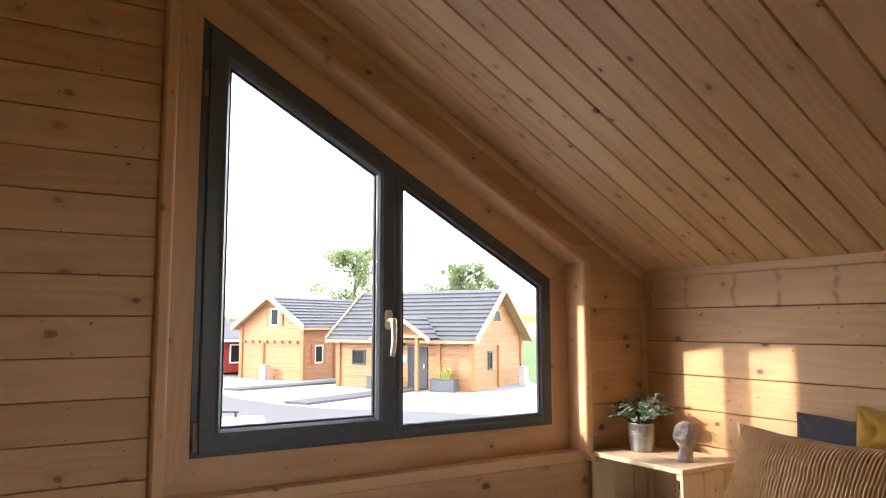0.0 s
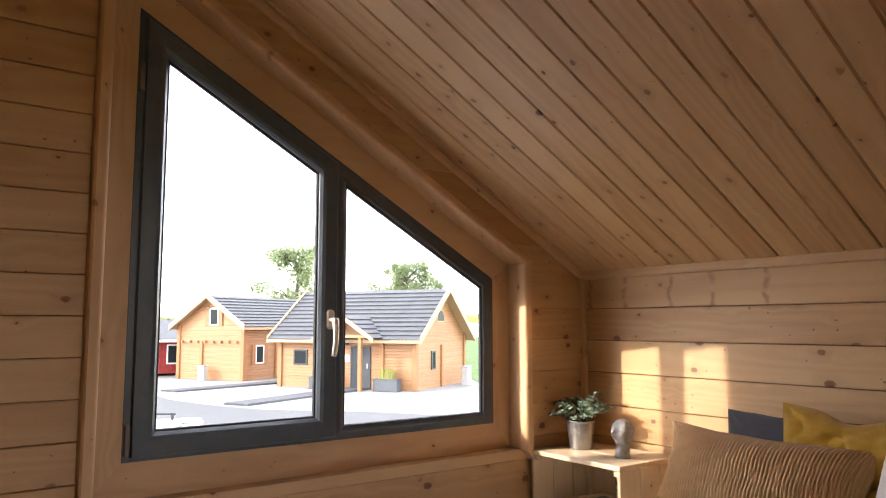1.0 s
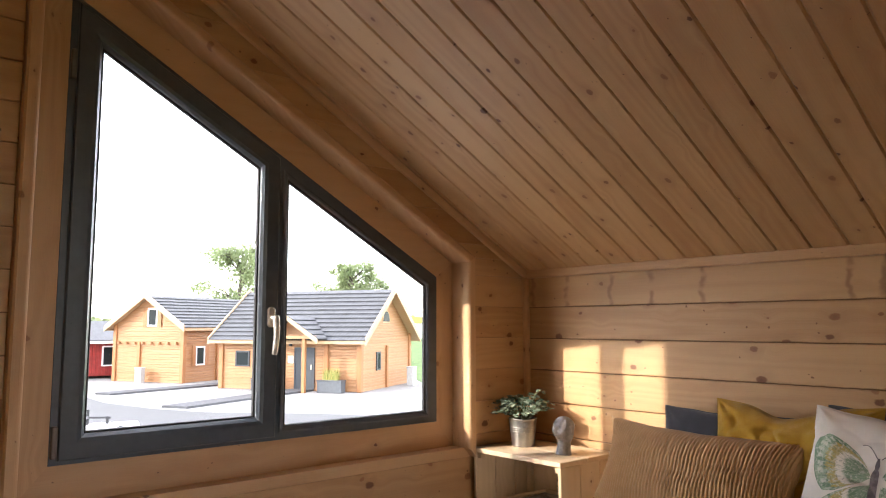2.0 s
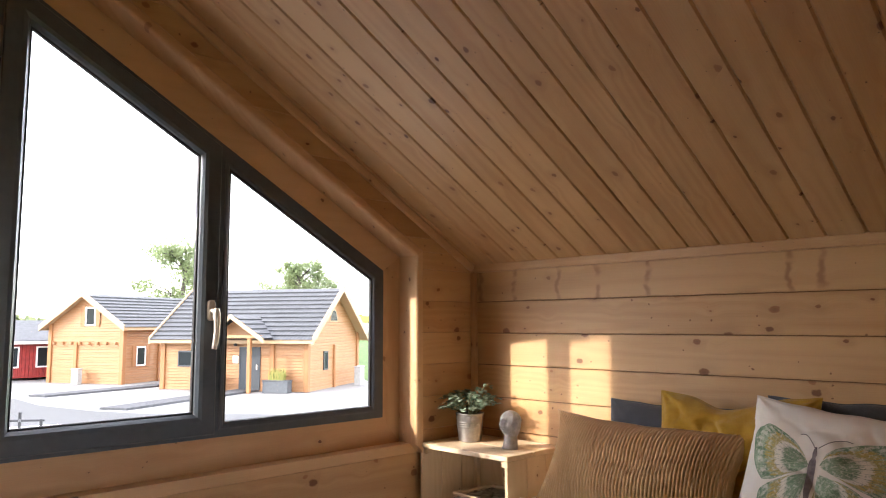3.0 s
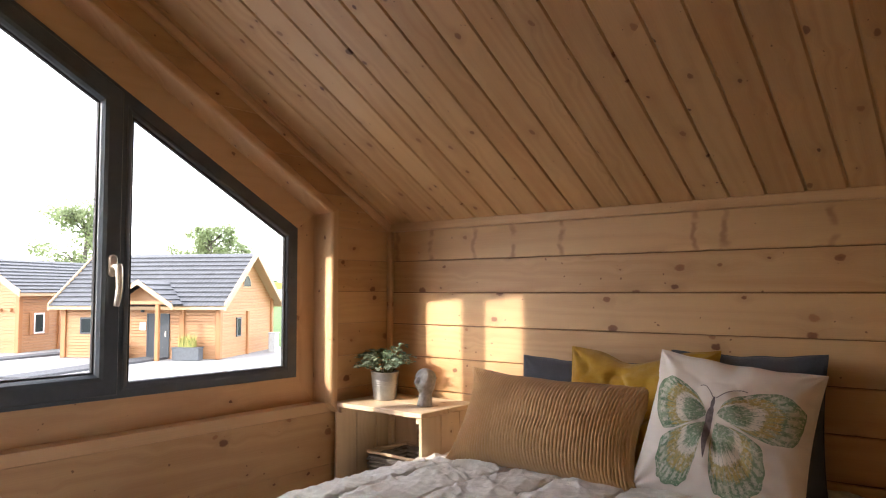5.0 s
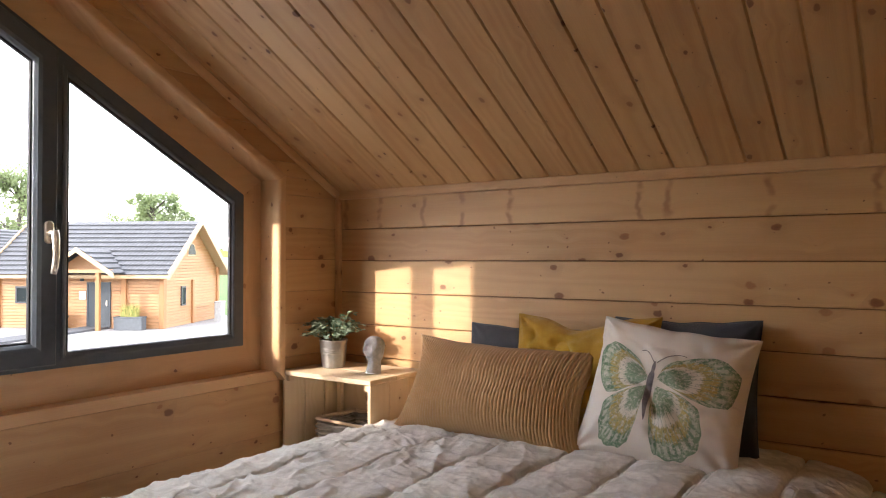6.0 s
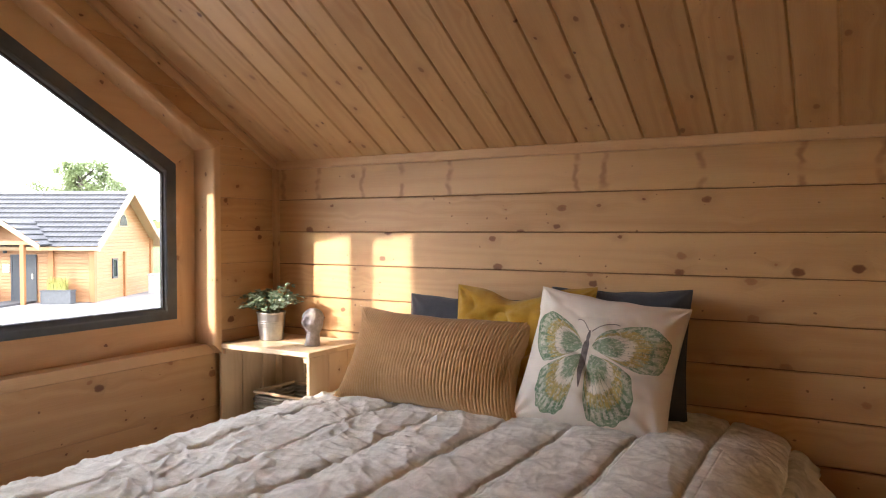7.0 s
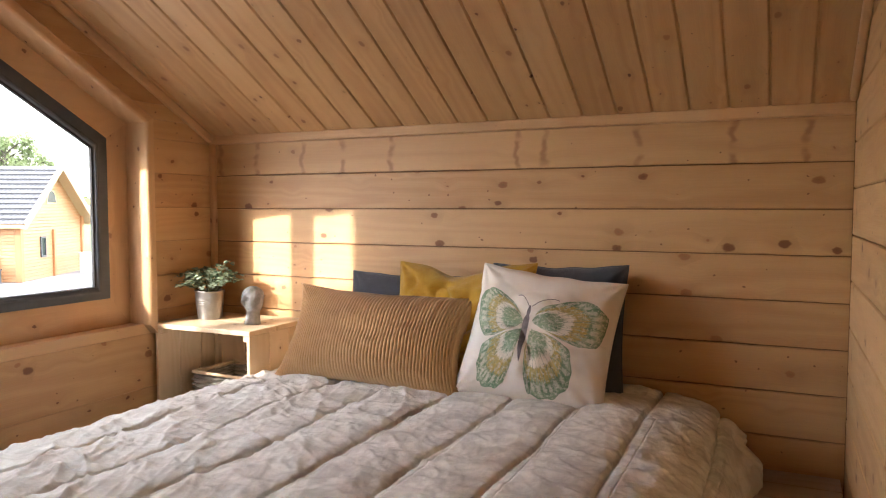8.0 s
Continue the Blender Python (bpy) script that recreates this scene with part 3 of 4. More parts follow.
cushion("cushion", 0.52, 0.40, 0.13, leaning(2.20, 1.36, 0.585, 0.40, 13), NAVY, "slate blue cotton cushion leaning on the plank wall", 3)
cushion("cushion", 0.45, 0.435, 0.14, leaning(2.19, 0.825, 0.60, 0.435, 12, -1.0), NAVY, "slate blue cotton cushion behind the patterned one", 4)
cushion("cushion", 0.50, 0.45, 0.15, leaning(2.10, 1.13, 0.595, 0.45, 17, -1.0), MUSTARD, "mustard yellow velvet cushion with a dented top edge", 5, sag=0.07, folds=0.22, rumple=0.22, chop=0.085, pucker=1.0)
cushion("cushion", 0.72, 0.355, 0.20, leaning(1.99, 1.405, 0.615, 0.355, 28, 1.0), CORD, "tan corduroy oblong cushion on the quilt", 6, ribs=60, nu=720, nv=70, sag=0.14, folds=0.0, rumple=0.05, pucker=0.35)
print_cushion = cushion("cushion", 0.46, 0.43, 0.17, leaning(2.02, 0.86, 0.615, 0.43, 25, 6.5, 3), CREAM, "cream cotton cushion with a green winged print", 8, sag=0.06, folds=0.06, rumple=0.13, pucker=1.1)


def wing_paint(name, green, mint, ochre, pale, dark, freq):
    """Watercolour bands and veins that fan out from the wing's root."""
    m = Mat(name, 0.9, spec=0.1)
    uv = m.split(m.coord("UV"))
    r, a = uv[0], uv[1]
    o = m.coord()
    wash = m.noise(o, 26.0, 4.0)
    streak = m.noise(m.join(m.math("MULTIPLY", r, 5.0), m.math("MULTIPLY", a, 30.0)), 1.0, 3.0, 0.6)
    rr = m.math("ADD", r, m.math("ADD", m.math("MULTIPLY", m.math("SUBTRACT", wash, 0.5), 0.16), m.math("MULTIPLY", m.math("SUBTRACT", streak, 0.5), 0.22)))
    vein = m.math("ABSOLUTE", m.math("SINE", m.math("ADD", m.math("MULTIPLY", a, freq), m.math("MULTIPLY", wash, 0.8))))
    c = m.mix(m.step(streak, 0.35, 0.62), green, mint)
    c = m.mix(m.step(rr, 0.38, 0.46), c, pale)
    c = m.mix(m.step(rr, 0.53, 0.57), c, m.mix(m.step(streak, 0.45, 0.7), ochre, mint))
    c = m.mix(m.step(rr, 0.72, 0.78), c, m.mix(m.step(wash, 0.42, 0.58), green, mint))
    spots = m.math("MULTIPLY", m.step(vein, 0.62, 0.82), m.math("MULTIPLY", m.step(r, 0.79, 0.82), m.step(r, 0.90, 0.93, 1.0, 0.0)))
    c = m.mix(m.math("MULTIPLY", spots, 0.5), c, pale)
    c = m.mix(m.math("MULTIPLY", m.step(vein, 0.06, 0.26, 1.0, 0.0), m.step(m.noise(o, 70.0), 0.35, 0.6, 0.15, 0.7)), c, dark)
    c = m.mix(m.step(r, 0.955, 0.985, 0.0, 0.8), c, green)
    c = m.mix(m.step(m.noise(o, 130.0, 3.0, 0.7), 0.50, 0.62, 0.0, 0.55), c, pale)
    c = m.mix(m.step(m.noise(o, 165.0, 2.0), 0.60, 0.68, 0.0, 0.6), c, dark)
    m.color(c)
    return m.m


WING = wing_paint("print_green", (0.17, 0.26, 0.16), (0.36, 0.43, 0.30), (0.47, 0.36, 0.12), (0.74, 0.69, 0.59), (0.09, 0.15, 0.11), 27.0)
INK = plain("print_grey", (0.16, 0.13, 0.13), 0.9, vary=0.4, scale=60)


def on_cushion(u, v, lift):
    px, pz, d = cushion_point(u, v, 0.46, 0.43, 0.17, 8, 0.06, 0.06, 0.13, 0.0, 1.1)
    return np.stack([px, -d - lift, pz], -1)


def wing(root, reach, name, label, lobes, lift):
    """A printed shape that fans out from a root: (angle in degrees, reach) along its outline."""
    n, k = 64, 22
    q = np.linspace(0, 1, len(reach))
    s = np.linspace(0, 1, n)
    ang = np.interp(s, q, [p[0] for p in reach])
    rad = np.interp(s, q, [p[1] for p in reach])
    rad = rad * (1 + 0.014 * np.sin(s * lobes * 2 * math.pi))
    A, Q = np.meshgrid(np.radians(ang), np.linspace(0.03, 1, k), indexing="ij")
    R = rad[:, None] * Q
    P = on_cushion(root[0] + 0.04 + R * np.cos(A), root[1] - 0.07 + R * np.sin(A), lift)
    uv = np.stack([Q, np.repeat(s[:, None] * 1.9, k, 1)], -1)
    if ang[-1] > ang[0]:
        P, uv = P[::-1], uv[::-1]
    ob = new(name, grid_mesh(name, P, WING, uv=uv))
    ob.parent = print_cushion
    tagged(ob, label)


lab = "green, ochre and cream printed shape"
wing((-0.10, 0.19), ((73, 0.17), (51, 0.44), (39, 0.73), (29, 0.90), (17, 0.99), (4, 0.98), (-11, 0.89), (-18, 0.69), (-22, 0.43), (-24, 0.15)), "print_wing", lab, 5, 0.0017)
wing((-0.21, 0.18), ((119, 0.16), (131, 0.50), (140, 0.74), (149, 0.82), (163, 0.77), (180, 0.68), (208, 0.59), (213, 0.43), (216, 0.17)), "print_wing", lab, 5, 0.0017)
wing((-0.10, 0.10), ((-10, 0.23), (-18, 0.56), (-33, 0.72), (-47, 0.90), (-61, 0.98), (-72, 0.98), (-83, 0.90), (-88, 0.65), (-93, 0.28)), "print_wing", lab, 8, 0.0010)
wing((-0.20, 0.11), ((205, 0.31), (210, 0.60), (224, 0.75), (237, 0.95), (244, 1.0), (255, 0.96), (261, 0.84), (263, 0.52), (264, 0.19)), "print_wing", lab, 8, 0.0010)
# the slender middle of the print and two thin curved lines
s = np.linspace(0, 1, 40)
half = 0.052 * np.sin(np.pi * np.clip(s, 0.03, 0.985)) ** 0.6 * (1 - 0.45 * np.exp(-((s - 0.17) / 0.035) ** 2)) * (1 - 0.35 * s)
cv = 0.36 - 0.80 * s
cu = -0.125 - 0.015 * np.sin(s * 3)
e = np.linspace(-1, 1, 9)
P = on_cushion(cu[:, None] + half[:, None] * e[None, :], np.repeat(cv[:, None], 9, 1), 0.0025)
ob = new("print_middle", grid_mesh("print_middle", P[::-1], INK))
ob.parent = print_cushion
for sg in (-1, 1):
    bm = bmesh.new()
    ss = np.linspace(0, 1, 14)
    pp = on_cushion(-0.12 + sg * 0.02 + (0.33 if sg > 0 else -0.20) * ss, 0.35 + 0.17 * np.sin(ss * 1.9), 0.001)
    add_tube(bm, [tuple(map(float, p)) for p in pp], 0.0011, 5)
    part("print_line", bm, INK, print_cushion, smooth=True)

# ---- bedside crate ----
CX0, CX1, CY0, CY1, CZ = 2.002, 2.335, 1.872, 2.326, 0.772
stand = thing("bedside_table", "pale pine crate standing on end as a bedside table", "bedside table", pose(CX0, CY0, 0))
dx, dy = CX1 - CX0, CY1 - CY0
tw = (0.0, 0.155, 0.315, dx)
for i in range(3):
    part("top_board", box((-0.006 + tw[i] + (0.0015 if i else 0), -0.004, CZ - 0.018), (-0.006 + tw[i + 1] - 0.0015 if i < 2 else dx, dy + 0.004, CZ), 0.0025), W_CRATE_Y, stand)
for y0, y1 in ((0.0, 0.014), (dy - 0.014, dy)):
    for i in range(3):
        x0, x1 = (0.0, 0.112, 0.226)[i], (0.110, 0.224, dx)[i]
        part("side_board", box((x0, y0, 0.02), (x1, y1, CZ - 0.0185), 0.002), W_CRATE_Z, stand)
for i in range(3):
    part("back_board", box((dx - 0.012, 0.016 + i * (dy - 0.032) / 3 + 0.001, 0.02), (dx, 0.016 + (i + 1) * (dy - 0.032) / 3 - 0.001, CZ - 0.0185), 0.002), W_CRATE_Z, stand)
part("shelf", box((0.004, 0.0145, 0.34), (dx - 0.013, dy - 0.0145, 0.356), 0.002), W_CRATE_Y, stand)
part("bottom", box((0.0, 0.0, 0.0), (dx, dy, 0.0195), 0.002), W_CRATE_Y, stand)
for y0 in (0.0145, dy - 0.0145 - 0.02):
    part("batten", box((0.006, y0, CZ - 0.042), (0.03, y0 + 0.02, CZ - 0.0186), 0.002), W_CRATE_X, stand)
    part("batten", box((dx - 0.036, y0, 0.36), (dx - 0.0125, y0 + 0.02, CZ - 0.0186), 0.002), W_CRATE_Z, stand)

# ---- woven basket on the crate's shelf ----
WICKER = wood("grey_wicker", (0.42, 0.37, 0.31), (0.20, 0.17, 0.14), "y", knots=0.0, rough=0.8, vary=0.5)
RIM = wood("pale_wicker", (0.62, 0.46, 0.30), (0.42, 0.29, 0.18), "y", knots=0.0, rough=0.8, vary=0.4)
basket = thing("basket", "grey woven wicker basket inside the bedside crate", "basket", pose(2.185, 2.055, 0.357))
bx, by, bz = 0.115, 0.15, 0.222
rows = 24
for k in range(rows):
    bm = bmesh.new()
    pts = []
    n = 60
    for i in range(n + 1):
        q = i / n * 4
        sd, f = int(q) % 4, q - int(q)
        cx, cy = ((-1 + 2 * f, -1), (1, -1 + 2 * f), (1 - 2 * f, 1), (-1, 1 - 2 * f))[sd]
        flare = 0.9 + 0.1 * k / rows
        off = 0.0028 * math.sin(i * 1.57 + k * math.pi)
        pts.append((cx * (bx * flare + off), cy * (by * flare + off), 0.013 + k * (bz - 0.02) / rows + 0.002 * math.sin(i * 0.9 + k)))
    add_tube(bm, pts, 0.0058, 6)
    part("weave", bm, WICKER, basket, smooth=True)
bm = bmesh.new()
add_tube(bm, [(-bx, -by, bz), (bx, -by, bz + 0.004), (bx, by, bz), (-bx, by, bz + 0.004), (-bx, -by, bz)], 0.006, 8)
part("rim", bm, RIM, basket, "pale braided rim")
part("base", box((-bx * 0.9, -by * 0.9, 0.0), (bx * 0.9, by * 0.9, 0.008), 0.002), WICKER, basket)

# ---- potted plant ----
GALV = plain("galvanised_zinc", (0.40, 0.40, 0.395), 0.36, 0.95, 0.10, 30, 0.03)
SOIL = plain("dark_soil", (0.03, 0.022, 0.016), 0.95, vary=0.4, scale=60, bump=0.6)
LEAF = Mat("eucalyptus_leaf", 0.55)
lr = LEAF.chance()
LEAF.color(LEAF.mix(LEAF.step(lr, 0.0, 1.0), (0.12, 0.20, 0.13), (0.36, 0.44, 0.34)))
LEAF.b.inputs["Subsurface Weight"].default_value = 0.0
STEM = plain("stem_green", (0.10, 0.10, 0.04), 0.7)
plant = thing("potted_plant", "small leafy green plant in a ribbed zinc pot", "potted plant", pose(2.173, 2.213, CZ + 0.0005))
prof = [(0.0445, 0.0), (0.046, 0.0015)]
prof += [(0.046 + 0.0105 * z / 0.11 + (0.0011 * math.sin((z - 0.055) / 0.0085 * math.pi) ** 2 if 0.055 <= z <= 0.0805 else 0.0), z) for z in np.linspace(0.004, 0.106, 49)]
prof += [(0.0572, 0.108), (0.0583, 0.1095), (0.0586, 0.1115), (0.0578, 0.113), (0.0556, 0.1125), (0.0545, 0.10), (0.046, 0.008)]
part("pot", add_lathe(bmesh.new(), prof, 48), GALV, plant, "ribbed galvanised zinc pot", smooth=True)
part("soil", add_lathe(bmesh.new(), [(0.051, 0.100), (0.04, 0.106), (0.01, 0.109)], 24), SOIL, plant, smooth=True)
rng = random.Random(4)


def add_leaf(bm, p, d, size, up):
    d = d.normalized()
    s = d.cross(up)
    s = s.normalized() if s.length > 1e-3 else Vector((1, 0, 0))
    nrm = s.cross(d)
    pts = []
    for a, w, c in ((0.0, 0.05, 0), (0.22, 0.40, 0.05), (0.55, 0.54, 0.06), (0.85, 0.36, 0.0), (1.0, 0.06, -0.05)):
        mid = p + d * size * a + nrm * size * c
        pts.append((bm.verts.new(mid - s * size * w + nrm * size * 0.06), bm.verts.new(mid), bm.verts.new(mid + s * size * w + nrm * size * 0.06)))
    for a, b in zip(pts, pts[1:]):
        bm.faces.new((a[0], a[1], b[1], b[0]))
        bm.faces.new((a[1], a[2], b[2], b[1]))


stems, leaves = bmesh.new(), bmesh.new()
for k in range(58):
    az = rng.uniform(0, 2 * math.pi)
    out = rng.uniform(0.2, 1.0)
    reach, lift = 0.025 + 0.08 * out + (0.025 if k % 9 == 0 else 0.0), 0.098 - 0.055 * out + rng.uniform(-0.025, 0.035)
    pts = [Vector((0.02 * math.cos(az), 0.02 * math.sin(az), 0.10))]
    for i in range(1, 7):
        q = i / 6
        pts.append(Vector((math.cos(az + 0.3 * q) * (0.02 + reach * q), math.sin(az + 0.3 * q) * (0.02 + reach * q), 0.10 + lift * math.sin(q * 1.9))))
    add_tube(stems, pts, [0.0014] * 4 + [0.001] * 3, 5)
    for i in range(2, 7):
        for sg in (-1, 1):
            d = (pts[i] - pts[i - 1]).normalized()
            side = d.cross(Vector((0, 0, 1))) * sg
            w = (d * 0.4 + side + Vector((0, 0, rng.uniform(-0.3, 0.7)))).normalized()
            add_leaf(leaves, pts[i], w, rng.uniform(0.011, 0.019), Vector((rng.uniform(-0.6, 0.6), rng.uniform(-0.6, 0.6), 1)).normalized())
    add_leaf(leaves, pts[-1], (pts[-1] - pts[-2]), 0.017, Vector((0, 0.2, 1)))
part("stems", stems, STEM, plant)
tagged(part("foliage", leaves, LEAF.m, plant, "small rounded grey-green leaves", smooth=True), kind="stuff")

# ---- concrete head ----
CONCRETE = plain("grey_concrete", (0.34, 0.335, 0.325), 0.85, vary=0.18, scale=45, bump=0.25)


def head_sculpture():
    """A smooth stylised head on a flared neck, one mesh."""
    n, m = 64, 72
    zz = np.concatenate([np.linspace(0, 0.062, 22, endpoint=False), 0.062 + 0.086 * (1 - np.cos(np.linspace(0, math.pi, 50))) / 2])
    P = np.zeros((n, m, 3))
    th = np.linspace(0, 2 * math.pi, n, endpoint=False)
    for j, z in enumerate(zz):
        neck = 0.0255 + 0.007 * (1 - z / 0.062) ** 2 if z < 0.062 else 0.0
        q = np.clip((z - 0.036) / 0.112, 0, 1)
        ball = 0.045 * math.sqrt(max(0.0, 1 - (2 * q - 1) ** 2)) * (0.80 + 0.28 * q) if z > 0.036 else 0.0
        rx = np.maximum(neck, ball)
        rad = rx * (1 + 0.0 * th)
        if z > 0.05:
            off = np.angle(np.exp(1j * (th - math.pi)))
            rad = rad + 0.013 * np.exp(-(off / 0.15) ** 2) * math.exp(-((z - 0.086) / 0.010) ** 2)
            rad = rad + 0.005 * np.exp(-(off / 0.13) ** 2) * math.exp(-((z - 0.102) / 0.012) ** 2)
            rad = rad - 0.0075 * np.exp(-((np.abs(off) - 0.42) / 0.20) ** 2) * math.exp(-((z - 0.101) / 0.0085) ** 2)
            rad = rad + 0.004 * np.exp(-((np.abs(off) - 0.40) / 0.14) ** 2) * math.exp(-((z - 0.100) / 0.0045) ** 2)
            rad = rad + 0.005 * np.exp(-(off / 0.24) ** 2) * (math.exp(-((z - 0.0665) / 0.004) ** 2) + math.exp(-((z - 0.0735) / 0.003) ** 2) - 0.6 * math.exp(-((z - 0.070) / 0.0016) ** 2))
            rad = rad + 0.004 * np.exp(-((np.abs(off) - 0.75) / 0.3) ** 2) * math.exp(-((z - 0.082) / 0.012) ** 2)
            rad = rad - 0.004 * np.exp(-(off / 0.5) ** 2) * math.exp(-((z - 0.060) / 0.006) ** 2)
            rad = rad + 0.005 * np.exp(-((np.abs(off) - 1.65) / 0.16) ** 2) * math.exp(-((z - 0.092) / 0.013) ** 2)
            rad = rad + 0.0035 * (np.abs(off) > 1.0) * np.clip((z - 0.095) / 0.02, 0, 1) * (1 - np.clip((z - 0.135) / 0.013, 0, 1))
        cx = -0.010 * np.clip((z - 0.045) / 0.05, 0, 1)
        P[:, j] = np.stack([cx + rad * np.cos(th) * 1.08, rad * np.sin(th) * 0.86, np.full(n, z)], -1)
    me = grid_mesh("head_sculpture", P, CONCRETE, close_u=True)
    ob = new("head_sculpture", me)
    ob.matrix_basis = pose(2.135, 1.97, CZ + 0.0005, 0, 7, -8) @ Matrix.Scale(0.97, 4)
    return tagged(ob, "small grey concrete head sculpture on the crate", "sculpture")


head_sculpture()

# ---- low crate by the partition ----
low = thing("low_crate", "low wooden crate between bed and partition wall", "crate", pose(2.0, 0.012, 0))
GREYWOOD = wood("greyed_pine", (0.34, 0.25, 0.18), (0.25, 0.17, 0.12), "y", knots=0.4)
for i in range(3):
    part("top_board", box((0.113 * i, 0, 0.415), (0.113 * i + 0.110, 0.27, 0.43), 0.003), GREYWOOD, low)
for y0 in (0.0, 0.254):
    part("side", box((0.0, y0, 0.0), (0.336, y0 + 0.016, 0.4145), 0.003), GREYWOOD, low)
part("front", box((0.002, 0.0165, 0.05), (0.014, 0.2535, 0.39), 0.002), GREYWOOD, low)

# ---- outside: ground ----
GZ = -2.0


def stone_mat(name, c1, c2, scale, rough=0.9, bump=0.5):
    m = Mat(name, rough, spec=0.2)
    o = m.coord()
    v = m.voronoi(o, scale)
    big = m.noise(o, 0.35, 5.0, 0.6)
    f = m.math("ADD", m.math("MULTIPLY", m.split(v.outputs["Color"])[0], 0.6), m.math("MULTIPLY", big, 0.6))
    m.color(m.mix(m.step(f, 0.2, 0.9), c1, c2))
    m.bump(v.outputs["Distance"], bump, 0.02)
    return m.m


GRAVEL = stone_mat("pale_gravel", (0.15, 0.149, 0.143), (0.29, 0.286, 0.277), 30.0)
ASPHALT = stone_mat("worn_asphalt", (0.075, 0.076, 0.078), (0.115, 0.115, 0.115), 60.0, bump=0.2)
PAVING = stone_mat("grey_paving", (0.06, 0.062, 0.065), (0.10, 0.10, 0.105), 20.0, bump=0.2)
GRASS = stone_mat("meadow_grass", (0.045, 0.085, 0.02), (0.09, 0.14, 0.04), 3.0, bump=0.3)


def sheet(name, pts, z, thick, material, label, category):
    bm = bmesh.new()
    top = [bm.verts.new((x, y, z)) for x, y in pts]
    low = [bm.verts.new((x, y, z - thick)) for x, y in pts]
    bm.faces.new(top)
    bm.faces.new(list(reversed(low)))
    for i in range(len(pts)):
        j = (i + 1) % len(pts)
        bm.faces.new((top[j], top[i], low[i], low[j]))
    bmesh.ops.recalc_face_normals(bm, faces=bm.faces)
    return tagged(part(name, bm, material), label, category, kind="structure")


# meadow: one sheet out to the horizon, rising a little in the distance
n = 90
gx = np.sign(np.linspace(-1, 1, n)) * np.abs(np.linspace(-1, 1, n)) ** 2.5 * 2500
X, Y = np.meshgrid(gx, gx, indexing="ij")
D = np.hypot(X, Y)
Z = GZ - 0.05 + np.clip((D - 90) / 400, 0, 1) ** 1.2 * (5.0 + 3.0 * vnoise(X / 160, Y / 160, 3))
ground = new("ground", grid_mesh("ground", np.stack([X, Y, Z], -1), GRASS))
tagged(ground, "green meadow reaching to the horizon", "ground", kind="structure")
# unseen stretch below y = 14 is added to bounce paler, neutral light indoors
sheet("gravel_yard", [(-40, -12), (14, -12), (16.2, 14), (23.0, 27.0), (26.5, 33.0), (33, 44), (30, 60), (-40, 60)], GZ, 0.1, GRAVEL, "pale gravel yard between the houses", "gravel yard")
sheet("road", [(-60, 8), (12, 8), (17.5, 18.5), (14.2, 23.6), (11.2, 26.9), (10.1, 29.3), (9.3, 33), (9.4, 36.5), (6, 40), (-60, 44)], GZ + 0.012, 0.06, ASPHALT, "worn grey asphalt road past the houses", "road")
for pts in ([(10.5, 29.6), (11.1, 28.5), (18.8, 31.9), (18.3, 33.0)], [(10.1, 37.3), (10.5, 36.3), (17.2, 38.2), (16.9, 39.3)]):
    sheet("pavement", pts, GZ + 0.09, 0.12, PAVING, "raised grey slab path to a house", "pavement")

# ---- outside: houses ----
LOGS = wood("honey_logs", (0.36, 0.185, 0.086), (0.29, 0.137, 0.056), "x", knots=0.6, fine=0.2)
LOGS_Y = wood("honey_logs_y", (0.33, 0.16, 0.064), (0.27, 0.125, 0.045), "y", knots=0.6, fine=0.2)
LOGS_Z = wood("honey_logs_z", (0.32, 0.14, 0.051), (0.26, 0.11, 0.036), "z", knots=0.6, fine=0.2)
RAKE = wood("pale_rake", (0.41, 0.29, 0.17), (0.36, 0.235, 0.125), "x", knots=0.2, fine=0.3)
TILE = plain("graphite_metal_tile", (0.05, 0.052, 0.056), 0.5, 0.0, 0.12, 2.0, 0.02)
DARKDOOR = plain("anthracite_door", (0.032, 0.037, 0.043), 0.5)
WHITE = plain("white_paint", (0.78, 0.77, 0.75), 0.5)
RED = plain("falu_red_boards", (0.24, 0.02, 0.016), 0.7, vary=0.2, scale=3)
DARKGLASS = Mat("reflecting_pane", 0.25, color=(0.015, 0.02, 0.022), spec=0.12).m
CONC = plain("pale_concrete", (0.36, 0.355, 0.34), 0.85, vary=0.1, scale=10)


def log_wall(length, z0, z1, material, cut=None, course=0.145):
    """A wall of stacked logs in the plane y = 0, bulging to -y; cut(z) gives the span at a height."""
    bm = bmesh.new()
    rows = int(round((z1 - z0) / course))
    h = (z1 - z0) / rows
    for k in range(rows):
        a, b = z0 + k * h, z0 + (k + 1) * h
        xa0, xa1 = cut(a) if cut else (0, length)
        xb0, xb1 = cut(b) if cut else (0, length)
        ring = []
        for (q, y, zz) in ((0, -0.008, a), (0.10, -0.03, a + h * 0.10), (0.90, -0.03, b - h * 0.10), (1, -0.008, b), (1, 0.10, b), (0, 0.10, a)):
            lx, rx = xa0 + (xb0 - xa0) * q, xa1 + (xb1 - xa1) * q
            ring.append((bm.verts.new((lx, y, zz)), bm.verts.new((rx, y, zz))))
        m = len(ring)
        for i in range(m):
            j = (i + 1) % m
            bm.faces.new((ring[i][0], ring[i][1], ring[j][1], ring[j][0]))
        bm.faces.new([r[0] for r in reversed(ring)])
        bm.faces.new([r[1] for r in ring])
    bmesh.ops.recalc_face_normals(bm, faces=bm.faces)
    return bm


